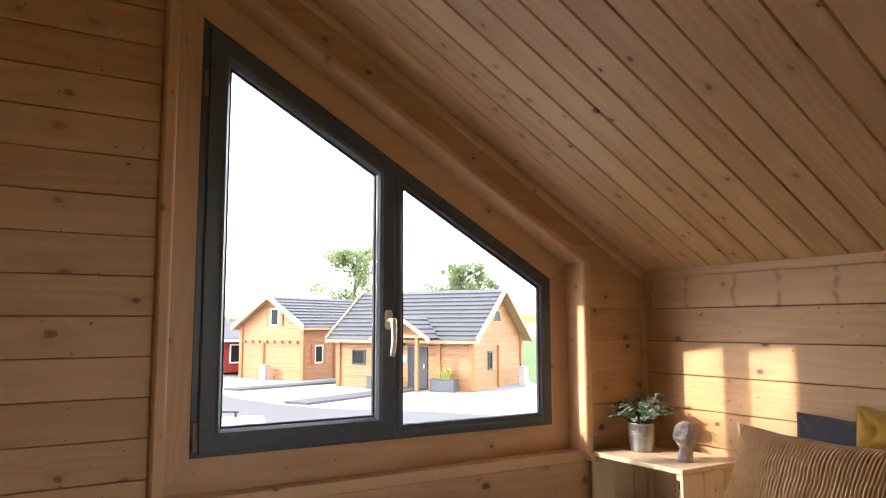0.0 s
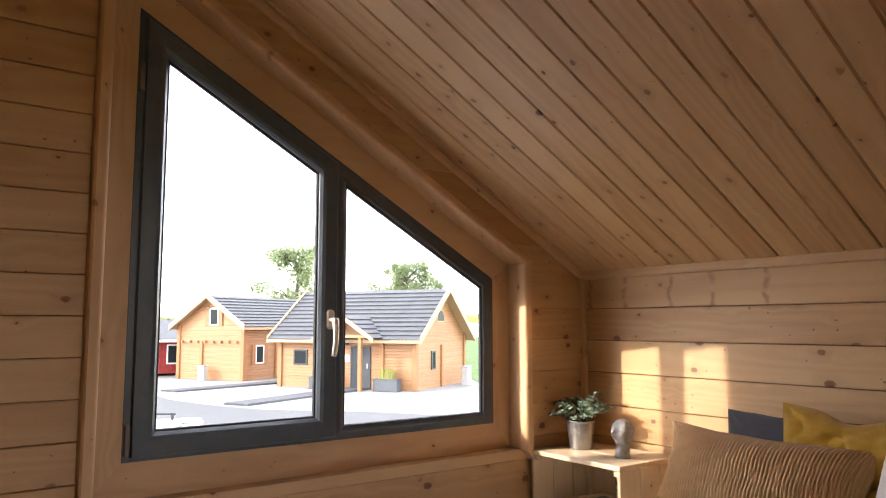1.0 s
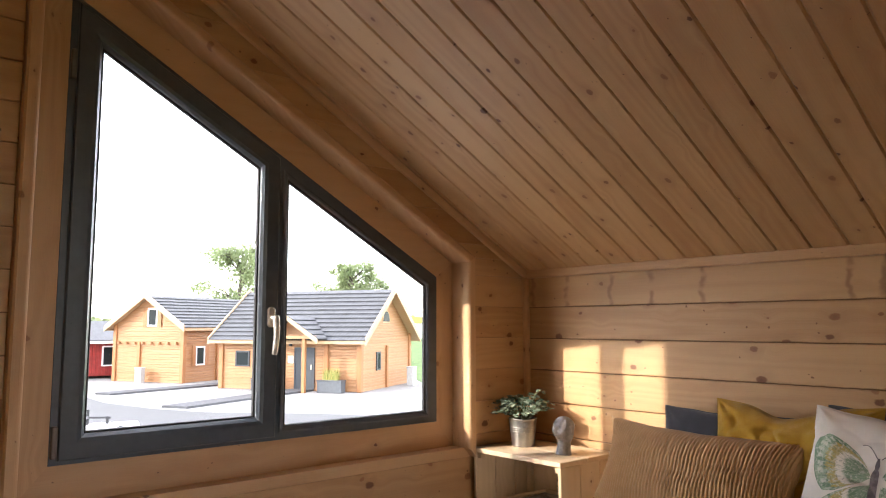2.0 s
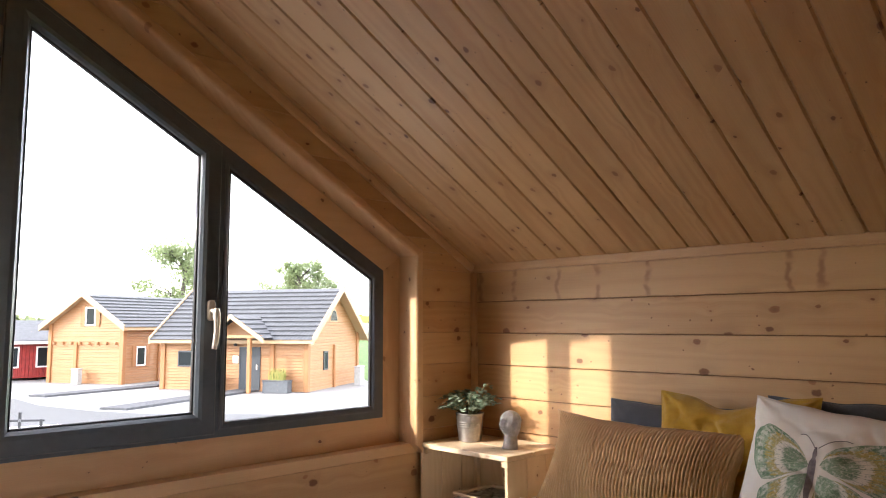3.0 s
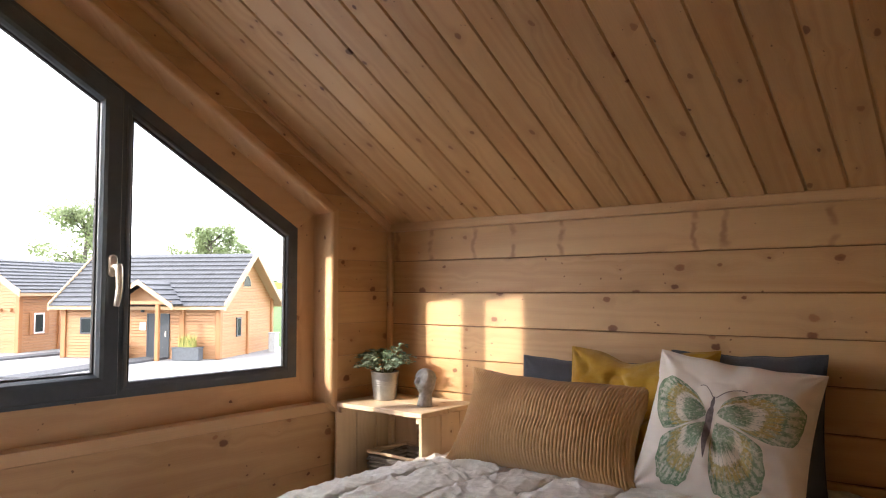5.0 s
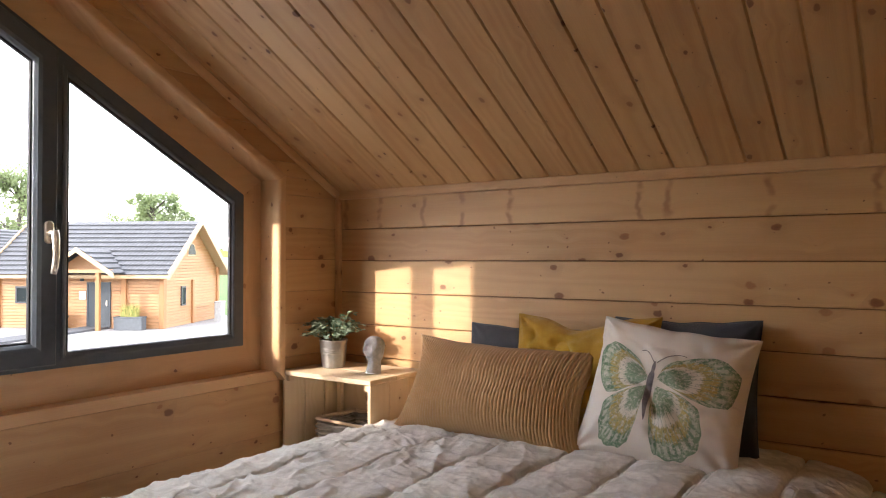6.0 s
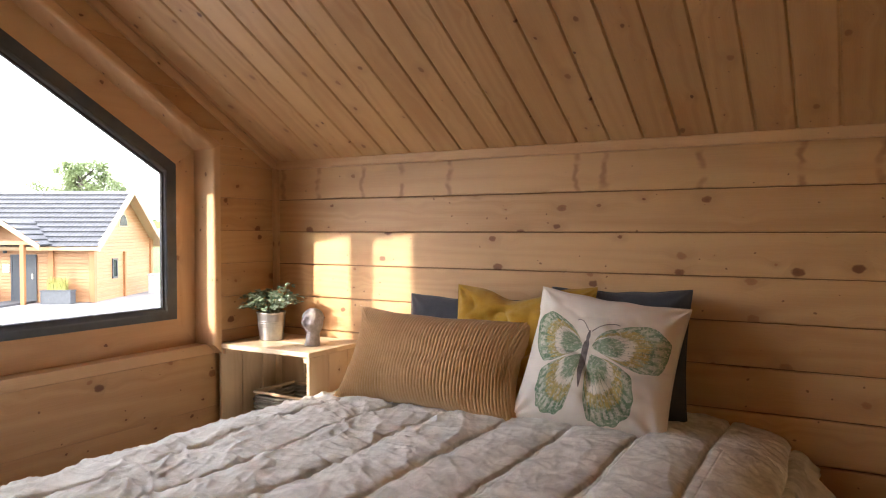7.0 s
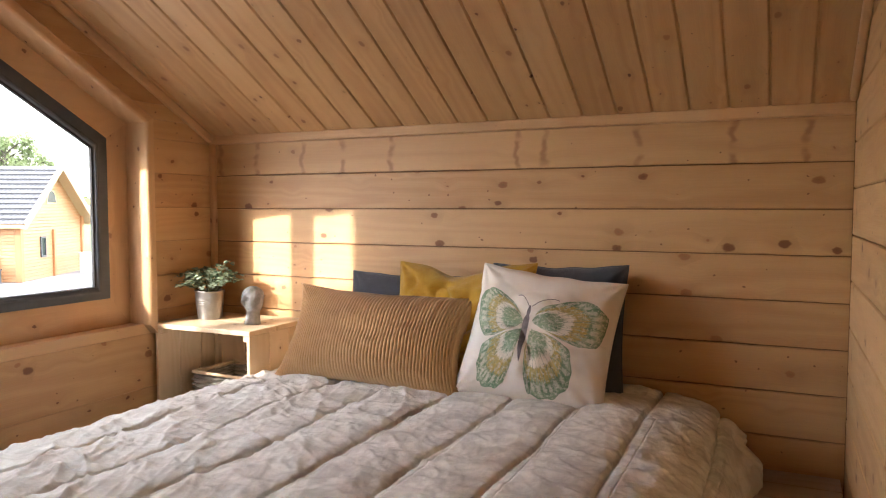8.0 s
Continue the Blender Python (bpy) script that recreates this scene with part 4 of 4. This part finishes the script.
def tile_slope(length, run, rise, thick=0.06):
    """Pressed metal tiles on a slope: x along the eave, y up the slope (in plan), in steps and waves."""
    sl = math.hypot(run, rise)
    nx, rows = max(8, int(length / 0.05)), max(4, int(sl / 0.35))
    x = np.linspace(0, length, nx)
    s, hs = [], []
    for k in range(rows):
        for q, h in ((0.0, 0.060), (0.25, 0.048), (0.96, 0.004)):
            s.append((k + q) / rows)
            hs.append(h)
    s, hs = np.array(s + [1.0]), np.array(hs + [0.0])
    X, S = np.meshgrid(x, s, indexing="ij")
    H = hs[None, :] + 0.007 * np.sin(X * 2 * math.pi / 0.19) + thick
    ny, nz = -rise / sl, run / sl
    return np.stack([X, S * run + ny * H, S * rise + nz * H], -1)


def window_thing(parent, m, w, h, frame_mat, shutters=False, door=False):
    """A small casement: frame, reflecting pane, and shutters if it has them."""
    win = new("door" if door else "window")
    win.empty_display_size = 0.1
    win.parent, win.matrix_basis = parent, m
    bm = bmesh.new()
    t = 0.08
    for lo, hi in (((-w / 2, -0.06, 0), (-w / 2 + t, 0.05, h)), ((w / 2 - t, -0.06, 0), (w / 2, 0.05, h)), ((-w / 2 + t, -0.06, 0), (w / 2 - t, 0.05, t)), ((-w / 2 + t, -0.06, h - t), (w / 2 - t, 0.05, h))):
        add_box(bm, lo, hi)
    part("frame", bm, frame_mat, win)
    if door:
        part("leaf", box((-w / 2 + t, -0.045, 0.02), (w / 2 - t, -0.02, h - t), 0.004), DARKDOOR, win)
        part("handle", box((w / 2 - t - 0.12, -0.09, 1.0), (w / 2 - t - 0.06, -0.045, 1.25), 0.008), NICKEL, win)
    else:
        part("pane", box((-w / 2 + t, -0.035, t), (w / 2 - t, -0.025, h - t)), DARKGLASS, win)
    if shutters:
        for sx in (-1, 1):
            bm = bmesh.new()
            x0 = sx * (w / 2 + 0.17)
            for k in range(3):
                add_box(bm, (x0 - 0.15 + 0.1 * k + 0.004, -0.07, -0.04), (x0 - 0.05 + 0.1 * k - 0.004, -0.04, h + 0.04))
            part("shutter", bm, LOGS_Z, win)
    return win


def log_house(name, label, m, length, depth, eave, rise, over_g=0.55, over_e=0.5):
    """A gabled log house: ridge along x from 0 to length, depth along y, its base at z = 0."""
    house = thing(name, label, "house", m)
    half = depth / 2

    def cut(z):
        k = max(0.0, (z - eave) / rise) * half
        return (k, depth - k)

    part("wall", log_wall(length, 0, eave, LOGS), LOGS, house)
    part("wall", log_wall(length, 0, eave, LOGS), LOGS, house, m=pose(length, depth, 0, 0, 0, 180))
    part("gable_wall", log_wall(depth, 0, eave + rise - 0.02, LOGS, cut), LOGS, house, m=pose(length, 0, 0, 0, 0, 90))
    part("gable_wall", log_wall(depth, 0, eave + rise - 0.02, LOGS, cut), LOGS, house, m=pose(0, depth, 0, 0, 0, -90))
    # crossed log ends at the corners
    for cx, cy in ((0, 0), (length, 0), (0, depth), (length, depth)):
        part("corner_log", box((cx - 0.13, cy - 0.13, 0), (cx + 0.13, cy + 0.13, eave), 0.02), LOGS_Z, house)
    slope = rise / half
    run = half + over_e
    roof = part("roof", box((-over_g + 0.02, half - 0.03, eave + rise - 0.10), (length + over_g - 0.02, half + 0.03, eave + rise + 0.03), 0.01), TILE, house)
    for sg in (0, 1):
        P = tile_slope(length + 2 * over_g, run, slope * run)
        t = new("tiles", grid_mesh("tiles", P, TILE, smooth=False))
        t.parent = roof
        z0 = eave - slope * over_e
        t.matrix_basis = pose(-over_g, -over_e, z0) if sg == 0 else pose(length + over_g, depth + over_e, z0, 0, 0, 180)
        # boarding under the tiles
        bm = bmesh.new()
        vs = [(0, 0, 0), (length + 2 * over_g, 0, 0), (length + 2 * over_g, run, slope * run), (0, run, slope * run)]
        up = [bm.verts.new(Vector(v) + Vector((0, 0, 0.05))) for v in vs]
        dn = [bm.verts.new(Vector(v) - Vector((0, 0, 0.03))) for v in vs]
        bm.faces.new(up)
        bm.faces.new(list(reversed(dn)))
        for i in range(4):
            bm.faces.new((up[i], dn[i], dn[(i + 1) % 4], up[(i + 1) % 4]))
        bmesh.ops.recalc_face_normals(bm, faces=bm.faces)
        part("boarding", bm, RAKE, roof, m=t.matrix_basis.copy())
        # pale rake boards and eave board
        for x0 in (0.0, length + 2 * over_g - 0.04):
            bm = bmesh.new()
            vs = [(x0 - 0.02, -0.02, -0.14), (x0 + 0.06, -0.02, -0.14), (x0 + 0.06, run, slope * run - 0.12), (x0 - 0.02, run, slope * run - 0.12)]
            lo = [bm.verts.new(v) for v in vs]
            hi = [bm.verts.new(Vector(v) + Vector((0, 0, 0.34))) for v in vs]
            bm.faces.new(list(reversed(lo)))
            bm.faces.new(hi)
            for i in range(4):
                bm.faces.new((lo[i], lo[(i + 1) % 4], hi[(i + 1) % 4], hi[i]))
            bmesh.ops.recalc_face_normals(bm, faces=bm.faces)
            part("rake_board", bm, RAKE, roof, m=t.matrix_basis.copy())
        part("eave_board", box((0.07, -0.03, -0.10), (length + 2 * over_g - 0.07, 0.0, 0.05)), RAKE, roof, m=t.matrix_basis.copy())
    return house


# the nearer house, with a porch roof over its door
HA = radians(-60)
M1 = Matrix.Translation((20.08, 29.71, GZ)) @ Matrix.Rotation(HA, 4, "Z") @ Matrix.Translation((-8.0, 0, 0))
DEP1, EAVE1, RISE1 = 6.3, 2.80, 2.30
house1 = log_house("house", "honey-coloured log house with graphite tile roof and porch", M1, 8.0, DEP1, EAVE1, RISE1)
# front: window, two-leaf door, gable window, side window
window_thing(house1, pose(1.3, -0.03, 1.15), 0.85, 0.8, DARKDOOR)
window_thing(house1, pose(4.95, -0.03, 0.05), 1.15, 2.1, DARKDOOR, door=True)
window_thing(house1, pose(8.03, 2.05, 0.95, 0, 0, 90), 0.5, 0.95, DARKDOOR)
bm = bmesh.new()
arc = [(-0.5, 0.0), (0.5, 0.0)] + [(0.5 * math.cos(a), 0.68 * math.sin(a)) for a in np.linspace(0.12, math.pi - 0.12, 12)]
add_prism(bm, arc, -0.05, 0.02)
arch = part("window", bm, RAKE, house1, "arched attic window", m=pose(8.0, DEP1 / 2 - 0.1, 3.38, 0, 0, 90))
bm = bmesh.new()
add_prism(bm, inset(arc, 0.07), -0.062, -0.045)
part("pane", bm, DARKGLASS, arch)
for y in (3.1,):
    part("cross_log", box((8.0, y - 0.1, 0), (8.14, y + 0.1, 2.2), 0.02), LOGS_Z, house1)
part("cross_log", box((6.05, -0.14, 0), (6.3, 0.0, 2.75), 0.02), LOGS_Z, house1)
for k in range(9):
    part("log_end", box((0.5 + k * 0.85, -0.16, 2.38), (0.62 + k * 0.85, 0.0, 2.52), 0.01), LOGS_Y, house1)
part("sign", box((4.0, -0.06, 1.35), (4.3, -0.032, 1.72), 0.006), WHITE, house1, "plain white sign plate")
part("wall_lamp", add_lathe(bmesh.new(), [(0.05, 2.2), (0.08, 2.21), (0.09, 2.3), (0.04, 2.36)], 12, (4.15, -0.1)), DARKDOOR, house1, "dark wall lamp")
# porch
porch = thing("porch_roof", "gabled timber porch roof over the house door", "porch", M1 @ pose(4.65, -1.3, 0))
pw, pr, pe = 1.55, 1.05, 2.62
for sg in (-1, 1):
    P = tile_slope(3.2, pw + 0.15, (pr / pw) * (pw + 0.15))
    t = new("tiles", grid_mesh("tiles", P, TILE, smooth=False))
    t.parent = porch
    t.matrix_basis = pose(pw + 0.15, -0.1, pe - 0.1, 0, 0, 90) if sg > 0 else pose(-pw - 0.15, 3.1, pe - 0.1, 0, 0, -90)
    bm = bmesh.new()
    vs = [(sg * (pw + 0.2), -0.14, pe - 0.24), (0, -0.14, pe + pr - 0.14), (0, -0.14, pe + pr + 0.08), (sg * (pw + 0.2), -0.14, pe - 0.02)]
    fr = [bm.verts.new(v) for v in vs]
    bk = [bm.verts.new(Vector(v) + Vector((0, 0.07, 0))) for v in vs]
    bm.faces.new(fr)
    bm.faces.new(list(reversed(bk)))
    for i in range(4):
        bm.faces.new((fr[i], bk[i], bk[(i + 1) % 4], fr[(i + 1) % 4]))
    bmesh.ops.recalc_face_normals(bm, faces=bm.faces)
    part("rake_board", bm, RAKE, porch)
    part("post", box((sg * 1.25 - 0.09 - 0.35, 0.05, 0), (sg * 1.25 + 0.09 - 0.35, 0.23, pe), 0.015), LOGS_Z, porch)
bm = bmesh.new()
add_prism(bm, [(-pw, pe + 0.02), (pw, pe + 0.02), (0, pe + pr - 0.02)], 0.75, 0.81)
part("gable_panel", bm, LOGS, porch)
part("beam", box((-pw, 0.03, pe - 0.02), (pw, 0.2, pe + 0.14), 0.01), LOGS, porch)

# the farther house, its gable to the road
M2 = Matrix.Translation((15.69, 41.05, GZ)) @ Matrix.Rotation(math.atan2(0.45, 0.893), 4, "Z")
house2 = log_house("house", "two-storey honey-coloured log house with graphite tile roof", M2, 8.5, 5.1, 3.35, 1.62, 0.5, 0.45)
window_thing(house2, pose(-0.03, 2.28, 3.22, 0, 0, -90), 0.72, 1.05, WHITE, shutters=True)
window_thing(house2, pose(1.35, -0.03, 0.95), 0.75, 1.1, WHITE, shutters=True)
window_thing(house2, pose(4.4, -0.03, 0.95), 0.75, 1.1, WHITE, shutters=True)
part("cross_log", box((2.75, -0.14, 0), (3.0, 0.0, 3.3), 0.02), LOGS_Z, house2)
part("cross_log", box((-0.14, 3.1, 0), (0.0, 3.32, 2.3), 0.02), LOGS_Z, house2)
for k in range(8):
    part("log_end", box((-0.2, 0.35 + k * 0.62, 2.16), (0.0, 0.5 + k * 0.62, 2.32), 0.02), LOGS, house2)

# red cabin further off
red = thing("cabin", "red boarded cabin with a dark roof", "cabin", Matrix.Translation((16.4, 53.2, GZ)) @ Matrix.Rotation(radians(178), 4, "Z"))
bm = bmesh.new()
for k in range(40):
    add_box(bm, (0.2 * k, 0, 0.15), (0.2 * k + 0.19, 5, 2.35), 0.01)
part("wall", bm, RED, red)
bm = bmesh.new()
vs = [(-0.4, 5.5, 2.25), (8.4, 5.5, 2.25), (8.4, 2.5, 3.45), (-0.4, 2.5, 3.45), (-0.4, -0.5, 2.25), (8.4, -0.5, 2.25)]
for zz in (0, 0.12):
    q = [bm.verts.new((a, b, c + zz)) for a, b, c in vs]
    bm.faces.new((q[0], q[1], q[2], q[3]))
    bm.faces.new((q[3], q[2], q[5], q[4]))
part("roof", bm, TILE, red)
for x in (0.7, 2.2, 4.4):
    window_thing(red, pose(x, 5.03, 0.75, 0, 0, 180), 1.3, 1.25, WHITE)
part("gutter", box((-0.4, 5.45, 2.15), (8.4, 5.6, 2.32), 0.02), WHITE, red)

# small things in the yard
PLANTER = plain("grey_planter", (0.07, 0.076, 0.084), 0.6, vary=0.1)
STRAW = Mat("dry_grass", 0.8)
STRAW.color(STRAW.mix(STRAW.chance(), (0.14, 0.19, 0.04), (0.36, 0.30, 0.09)))


def planter(m):
    ob = thing("planter", "grey box planter with tall ornamental grass by the house", "planter", m, "planters by the house")
    bm = box((-0.85, -0.3, 0.0), (0.85, 0.3, 0.75), 0.03)
    part("box", bm, PLANTER, ob)
    part("rim", box((-0.88, -0.33, 0.70), (0.88, 0.33, 0.78), 0.02), PLANTER, ob)
    bm = bmesh.new()
    rg = random.Random(2)
    for k in range(260):
        x, y = rg.uniform(-0.5, 0.5), rg.uniform(-0.2, 0.2)
        a, lean, h = rg.uniform(0, 6.28), rg.uniform(0.02, 0.35), rg.uniform(0.4, 0.85)
        tip = (x + math.cos(a) * lean, y + math.sin(a) * lean, 0.76 + h)
        mid = (x + math.cos(a) * lean * 0.35, y + math.sin(a) * lean * 0.35, 0.76 + h * 0.6)
        vs = [bm.verts.new(p) for p in ((x - 0.012, y, 0.74), (x + 0.012, y, 0.74), (mid[0] + 0.01, mid[1], mid[2]), (tip[0], tip[1], tip[2]), (mid[0] - 0.01, mid[1], mid[2]))]
        bm.faces.new(vs)
    tagged(part("grass", bm, STRAW.m, ob, "tall ornamental grass"), kind="stuff")
    return ob


pl = planter(M1 @ pose(6.75, -0.6, 0) @ Matrix.Scale(0.78, 4))
copy_thing(pl, M1 @ pose(3.0, -0.6, 0))


def utility_box(m, label):
    ob = thing("utility_box", label, "utility box", m)
    part("body", box((-0.28, -0.18, 0), (0.28, 0.18, 0.95), 0.015), CONC, ob)
    part("lid", box((-0.31, -0.21, 0.95), (0.31, 0.21, 1.02), 0.015), CONC, ob)


utility_box(M1 @ pose(8.9, DEP1 - 1.75, 0, 0, 0, 90), "pale utility box at the log house corner")
utility_box(M2 @ pose(-0.55, 2.6, 0, 0, 0, 90) @ Matrix.Scale(0.85, 4), "pale utility box at the log house gable")
bm = bmesh.new()
bmesh.ops.create_icosphere(bm, subdivisions=2, radius=0.5)
for v in bm.verts:
    v.co = Vector((v.co.x * 1.3, v.co.y * 0.8, max(0, v.co.z) * 0.3)) * (1 + 0.15 * noise.noise(v.co * 3))
tagged(part("boulder", bm, CONC, m=pose(15.6, 26.3, GZ, 0, 0, -50)), "flat pale boulder lying on the gravel", "boulder")

trailer = thing("trailer", "low white trailer with dark bars on the road", "trailer", pose(6.1, 22.3, GZ + 0.012, 0, 0, -15) @ Matrix.Scale(0.85, 4))
BLACK = plain("black_plastic", (0.02, 0.02, 0.022), 0.5)
part("body", box((-0.9, -0.5, 0.25), (1.3, 0.5, 0.55), 0.08, 3), WHITE, trailer)
for sx in (-0.5, 0.7):
    for sy in (-0.5, 0.42):
        part("wheel", add_lathe(bmesh.new(), [(0.12, 0), (0.25, 0.0), (0.26, 0.02), (0.26, 0.07), (0.25, 0.09), (0.12, 0.09)], 20), BLACK, trailer, m=pose(sx, sy + 0.09, 0.262, 90, 0, 0))
part("bar", add_tube(bmesh.new(), [(-0.3, -0.5, 0.78), (-0.3, 0.5, 0.85)], 0.035, 8), BLACK, trailer)
part("bar", add_tube(bmesh.new(), [(-0.6, 0.0, 0.8), (0.4, 0.0, 0.75)], 0.035, 8), BLACK, trailer)
part("post", add_tube(bmesh.new(), [(-0.3, 0, 0.5), (-0.3, 0, 1.05)], 0.05, 8), BLACK, trailer)
part("post", add_tube(bmesh.new(), [(0.3, 0, 0.5), (0.3, 0, 0.8)], 0.05, 8), BLACK, trailer)

# trees
BARK = plain("grey_bark", (0.10, 0.085, 0.07), 0.9, vary=0.3, scale=6, bump=0.5)
TREELEAF = Mat("tree_leaf", 0.7)
TREELEAF.color(TREELEAF.mix(TREELEAF.chance(), (0.11, 0.15, 0.07), (0.21, 0.25, 0.12)))


tl = TREELEAF.t.nodes.new("ShaderNodeBsdfTranslucent")
tl.inputs["Color"].default_value = (0.30, 0.36, 0.18, 1)
both = TREELEAF.t.nodes.new("ShaderNodeMixShader")
both.inputs[0].default_value = 0.45
TREELEAF.link(TREELEAF.b.outputs[0], both.inputs[1])
TREELEAF.link(tl.outputs[0], both.inputs[2])
TREELEAF.link(both.outputs[0], TREELEAF.t.nodes["Material Output"].inputs["Surface"])


def tree(m, height, spread, seed, density, label):
    rg = random.Random(seed)
    ob = thing("tree", label, "tree", m)
    wood_bm, leaf_bm = bmesh.new(), bmesh.new()
    add_tube(wood_bm, [(0, 0, 0), (0.1, 0, height * 0.3), (-0.1, 0.1, height * 0.6), (0, 0, height * 0.9)], [0.32, 0.26, 0.16, 0.03], 8)
    for k in range(26):
        z0 = height * rg.uniform(0.3, 0.85)
        a = rg.uniform(0, 6.28)
        reach = spread * (1 - abs(z0 / height - 0.58) * 1.25) * rg.uniform(0.5, 1.0)
        tip = Vector((math.cos(a) * reach, math.sin(a) * reach, z0 + height * rg.uniform(0.05, 0.2)))
        base = Vector((0, 0, z0))
        mid = base.lerp(tip, 0.5) + Vector((0, 0, 0.3))
        add_tube(wood_bm, [base, mid, tip], [0.09, 0.06, 0.02], 5)
        for c in range(5):
            cen = base.lerp(tip, rg.uniform(0.45, 1.1)) + Vector((rg.gauss(0, 0.4), rg.gauss(0, 0.4), rg.gauss(0, 0.35)))
            rad = rg.uniform(0.4, 0.95)
            for _ in range(density):
                p = cen + Vector((rg.gauss(0, 0.5), rg.gauss(0, 0.5), rg.gauss(0, 0.42))) * rad
                s = rg.uniform(0.08, 0.16)
                d1 = Vector((rg.gauss(0, 1), rg.gauss(0, 1), rg.gauss(0, 1))).normalized() * s
                d2 = d1.cross(Vector((rg.gauss(0, 1), rg.gauss(0, 1), rg.gauss(0, 1)))).normalized() * s * 0.6
                leaf_bm.faces.new([leaf_bm.verts.new(q) for q in (p - d1, p - d2, p + d1, p + d2)])
    part("trunk", wood_bm, BARK, ob)
    tagged(part("crown", leaf_bm, TREELEAF.m, ob, "airy crown of small leaves"), kind="stuff")
    return ob


def ray_xy(deg, dist):
    return math.sin(radians(deg)) * dist, math.cos(radians(deg)) * dist


tree(pose(*ray_xy(25.0, 62), GZ), 10.1, 3.5, 5, 62, "tall airy broadleaf tree behind the log houses")
tree(pose(*ray_xy(33.5, 72), GZ), 9.5, 3.5, 8, 150, "round leafy tree behind the log house")

# far things to the right of the house: a yellow hall and a hedge line
YELLOW = plain("yellow_sheet", (0.62, 0.50, 0.06), 0.6, vary=0.1, scale=0.5)
far_hall = thing("hall", "far yellow and white hall beyond the meadow", "building", pose(*ray_xy(40.5, 150), GZ + 0.2, 0, 0, -40))
part("wall", box((-14, 0, 0), (14, 10, 3.4), 0.05), WHITE, far_hall)
part("fascia", box((-14.3, -0.3, 3.4), (14.3, 10.3, 4.8), 0.1), YELLOW, far_hall)
HEDGE = Mat("far_foliage", 0.9)
HEDGE.color(HEDGE.mix(HEDGE.chance(), (0.09, 0.12, 0.05), (0.18, 0.20, 0.09)))
bm = bmesh.new()
rg = random.Random(9)
for k in range(5200):
    a = rg.uniform(-5, 50)
    d = rg.uniform(225, 300)
    x, y = ray_xy(a, d)
    hgt = 3.0 + 4.0 * (0.5 + 0.5 * noise.noise(Vector((a * 0.35, 1, 2)))) 
    z = GZ + 1 + rg.uniform(0, 1) ** 1.3 * hgt
    s = rg.uniform(0.8, 1.7)
    d1 = Vector((rg.gauss(0, 1), rg.gauss(0, 1), rg.gauss(0, 1))).normalized() * s
    d2 = d1.cross(Vector((rg.gauss(0, 1), rg.gauss(0, 1), rg.gauss(0, 1)))).normalized() * s * 0.7
    bm.faces.new([bm.verts.new(Vector((x, y, z)) + q) for q in (-d1, -d2, d1, d2)])
tagged(part("far_woods", bm, HEDGE.m), "distant line of trees and hedges", "woods", kind="stuff")

# ---- boards of the walls ----
def shared_plank(name, length, height, thick, bev):
    """A plank along x, its face at y = 0 towards -y, with eased edges."""
    bm = bmesh.new()
    prof = [(0, thick), (0, bev), (bev, 0), (height - bev, 0), (height, bev), (height, thick)]
    a = [bm.verts.new((0, y, z)) for z, y in prof]
    b = [bm.verts.new((length, y, z)) for z, y in prof]
    for i in range(len(prof)):
        j = (i + 1) % len(prof)
        bm.faces.new((a[i], b[i], b[j], a[j]))
    bm.faces.new(list(reversed(a)))
    bm.faces.new(b)
    bmesh.ops.recalc_face_normals(bm, faces=bm.faces)
    return bm


PITCH = 0.1355
me = mesh_of("plank", shared_plank("plank", YN - 0.003, PITCH - 0.0035, 0.012, 0.0025), W_WALL_X)
top_me = mesh_of("plank", shared_plank("plank", YN - 0.003, PITCH - 0.0035, 0.012, 0.0025), W_WALL_TOP)
for k in range(-1, 10):
    z0 = 1.34 - PITCH * k
    ob = new("plank", me if k >= 1 else top_me)
    ob.parent = wall_east
    ob.matrix_basis = pose(XE, YN - 0.002, z0 + 0.0018, 0, 0, -90)
me = mesh_of("plank", shared_plank("plank", 1.34, 0.129, 0.012, 0.003), W_WALL_X)
for k in range(-6, 10):
    ob = new("plank", me)
    ob.parent = wall_south
    ob.matrix_basis = pose(XE - 0.004, 0.0, 1.264 - 0.1315 * k, 0, 0, 180)


def clad(x0, x1, zlo, zhi, start, pitch, above=None, gap=0.0012, bev=0.0022):
    k = math.floor((zlo - start) / pitch)
    while start + k * pitch < zhi:
        a, b = max(zlo, start + k * pitch), min(zhi, start + (k + 1) * pitch)
        k += 1
        p = region(x0, x1, a + gap, b - gap, above) if b - a > 0.012 else None
        if p:
            q = [p[i] for i in range(len(p)) if math.dist(p[i], p[i - 1]) > 0.004]
            if len(q) > 2:
                part("board", add_prism(bmesh.new(), q, YN, YN + 0.012, bev), W_WALL_X, wall_north)


clad(XW, CASE[0][0] - 0.001, 0.0, 3.0, 1.30, 0.1145)
c = CASE
clad(c[0][0], XE - 0.002, 0.0, c[1][1] - 0.001, c[1][1] - 0.001, 0.205, gap=0.0004, bev=0.0007)
clad(c[1][0] + 0.001, XE - 0.002, c[1][1], c[2][1], 1.21, 0.131, gap=0.0007, bev=0.0012)
clad(c[0][0], XE - 0.002, c[2][1], 3.0, 1.21, 0.131, (c[2][0] + 0.001, c[2][1] + 0.001), gap=0.0007, bev=0.0012)
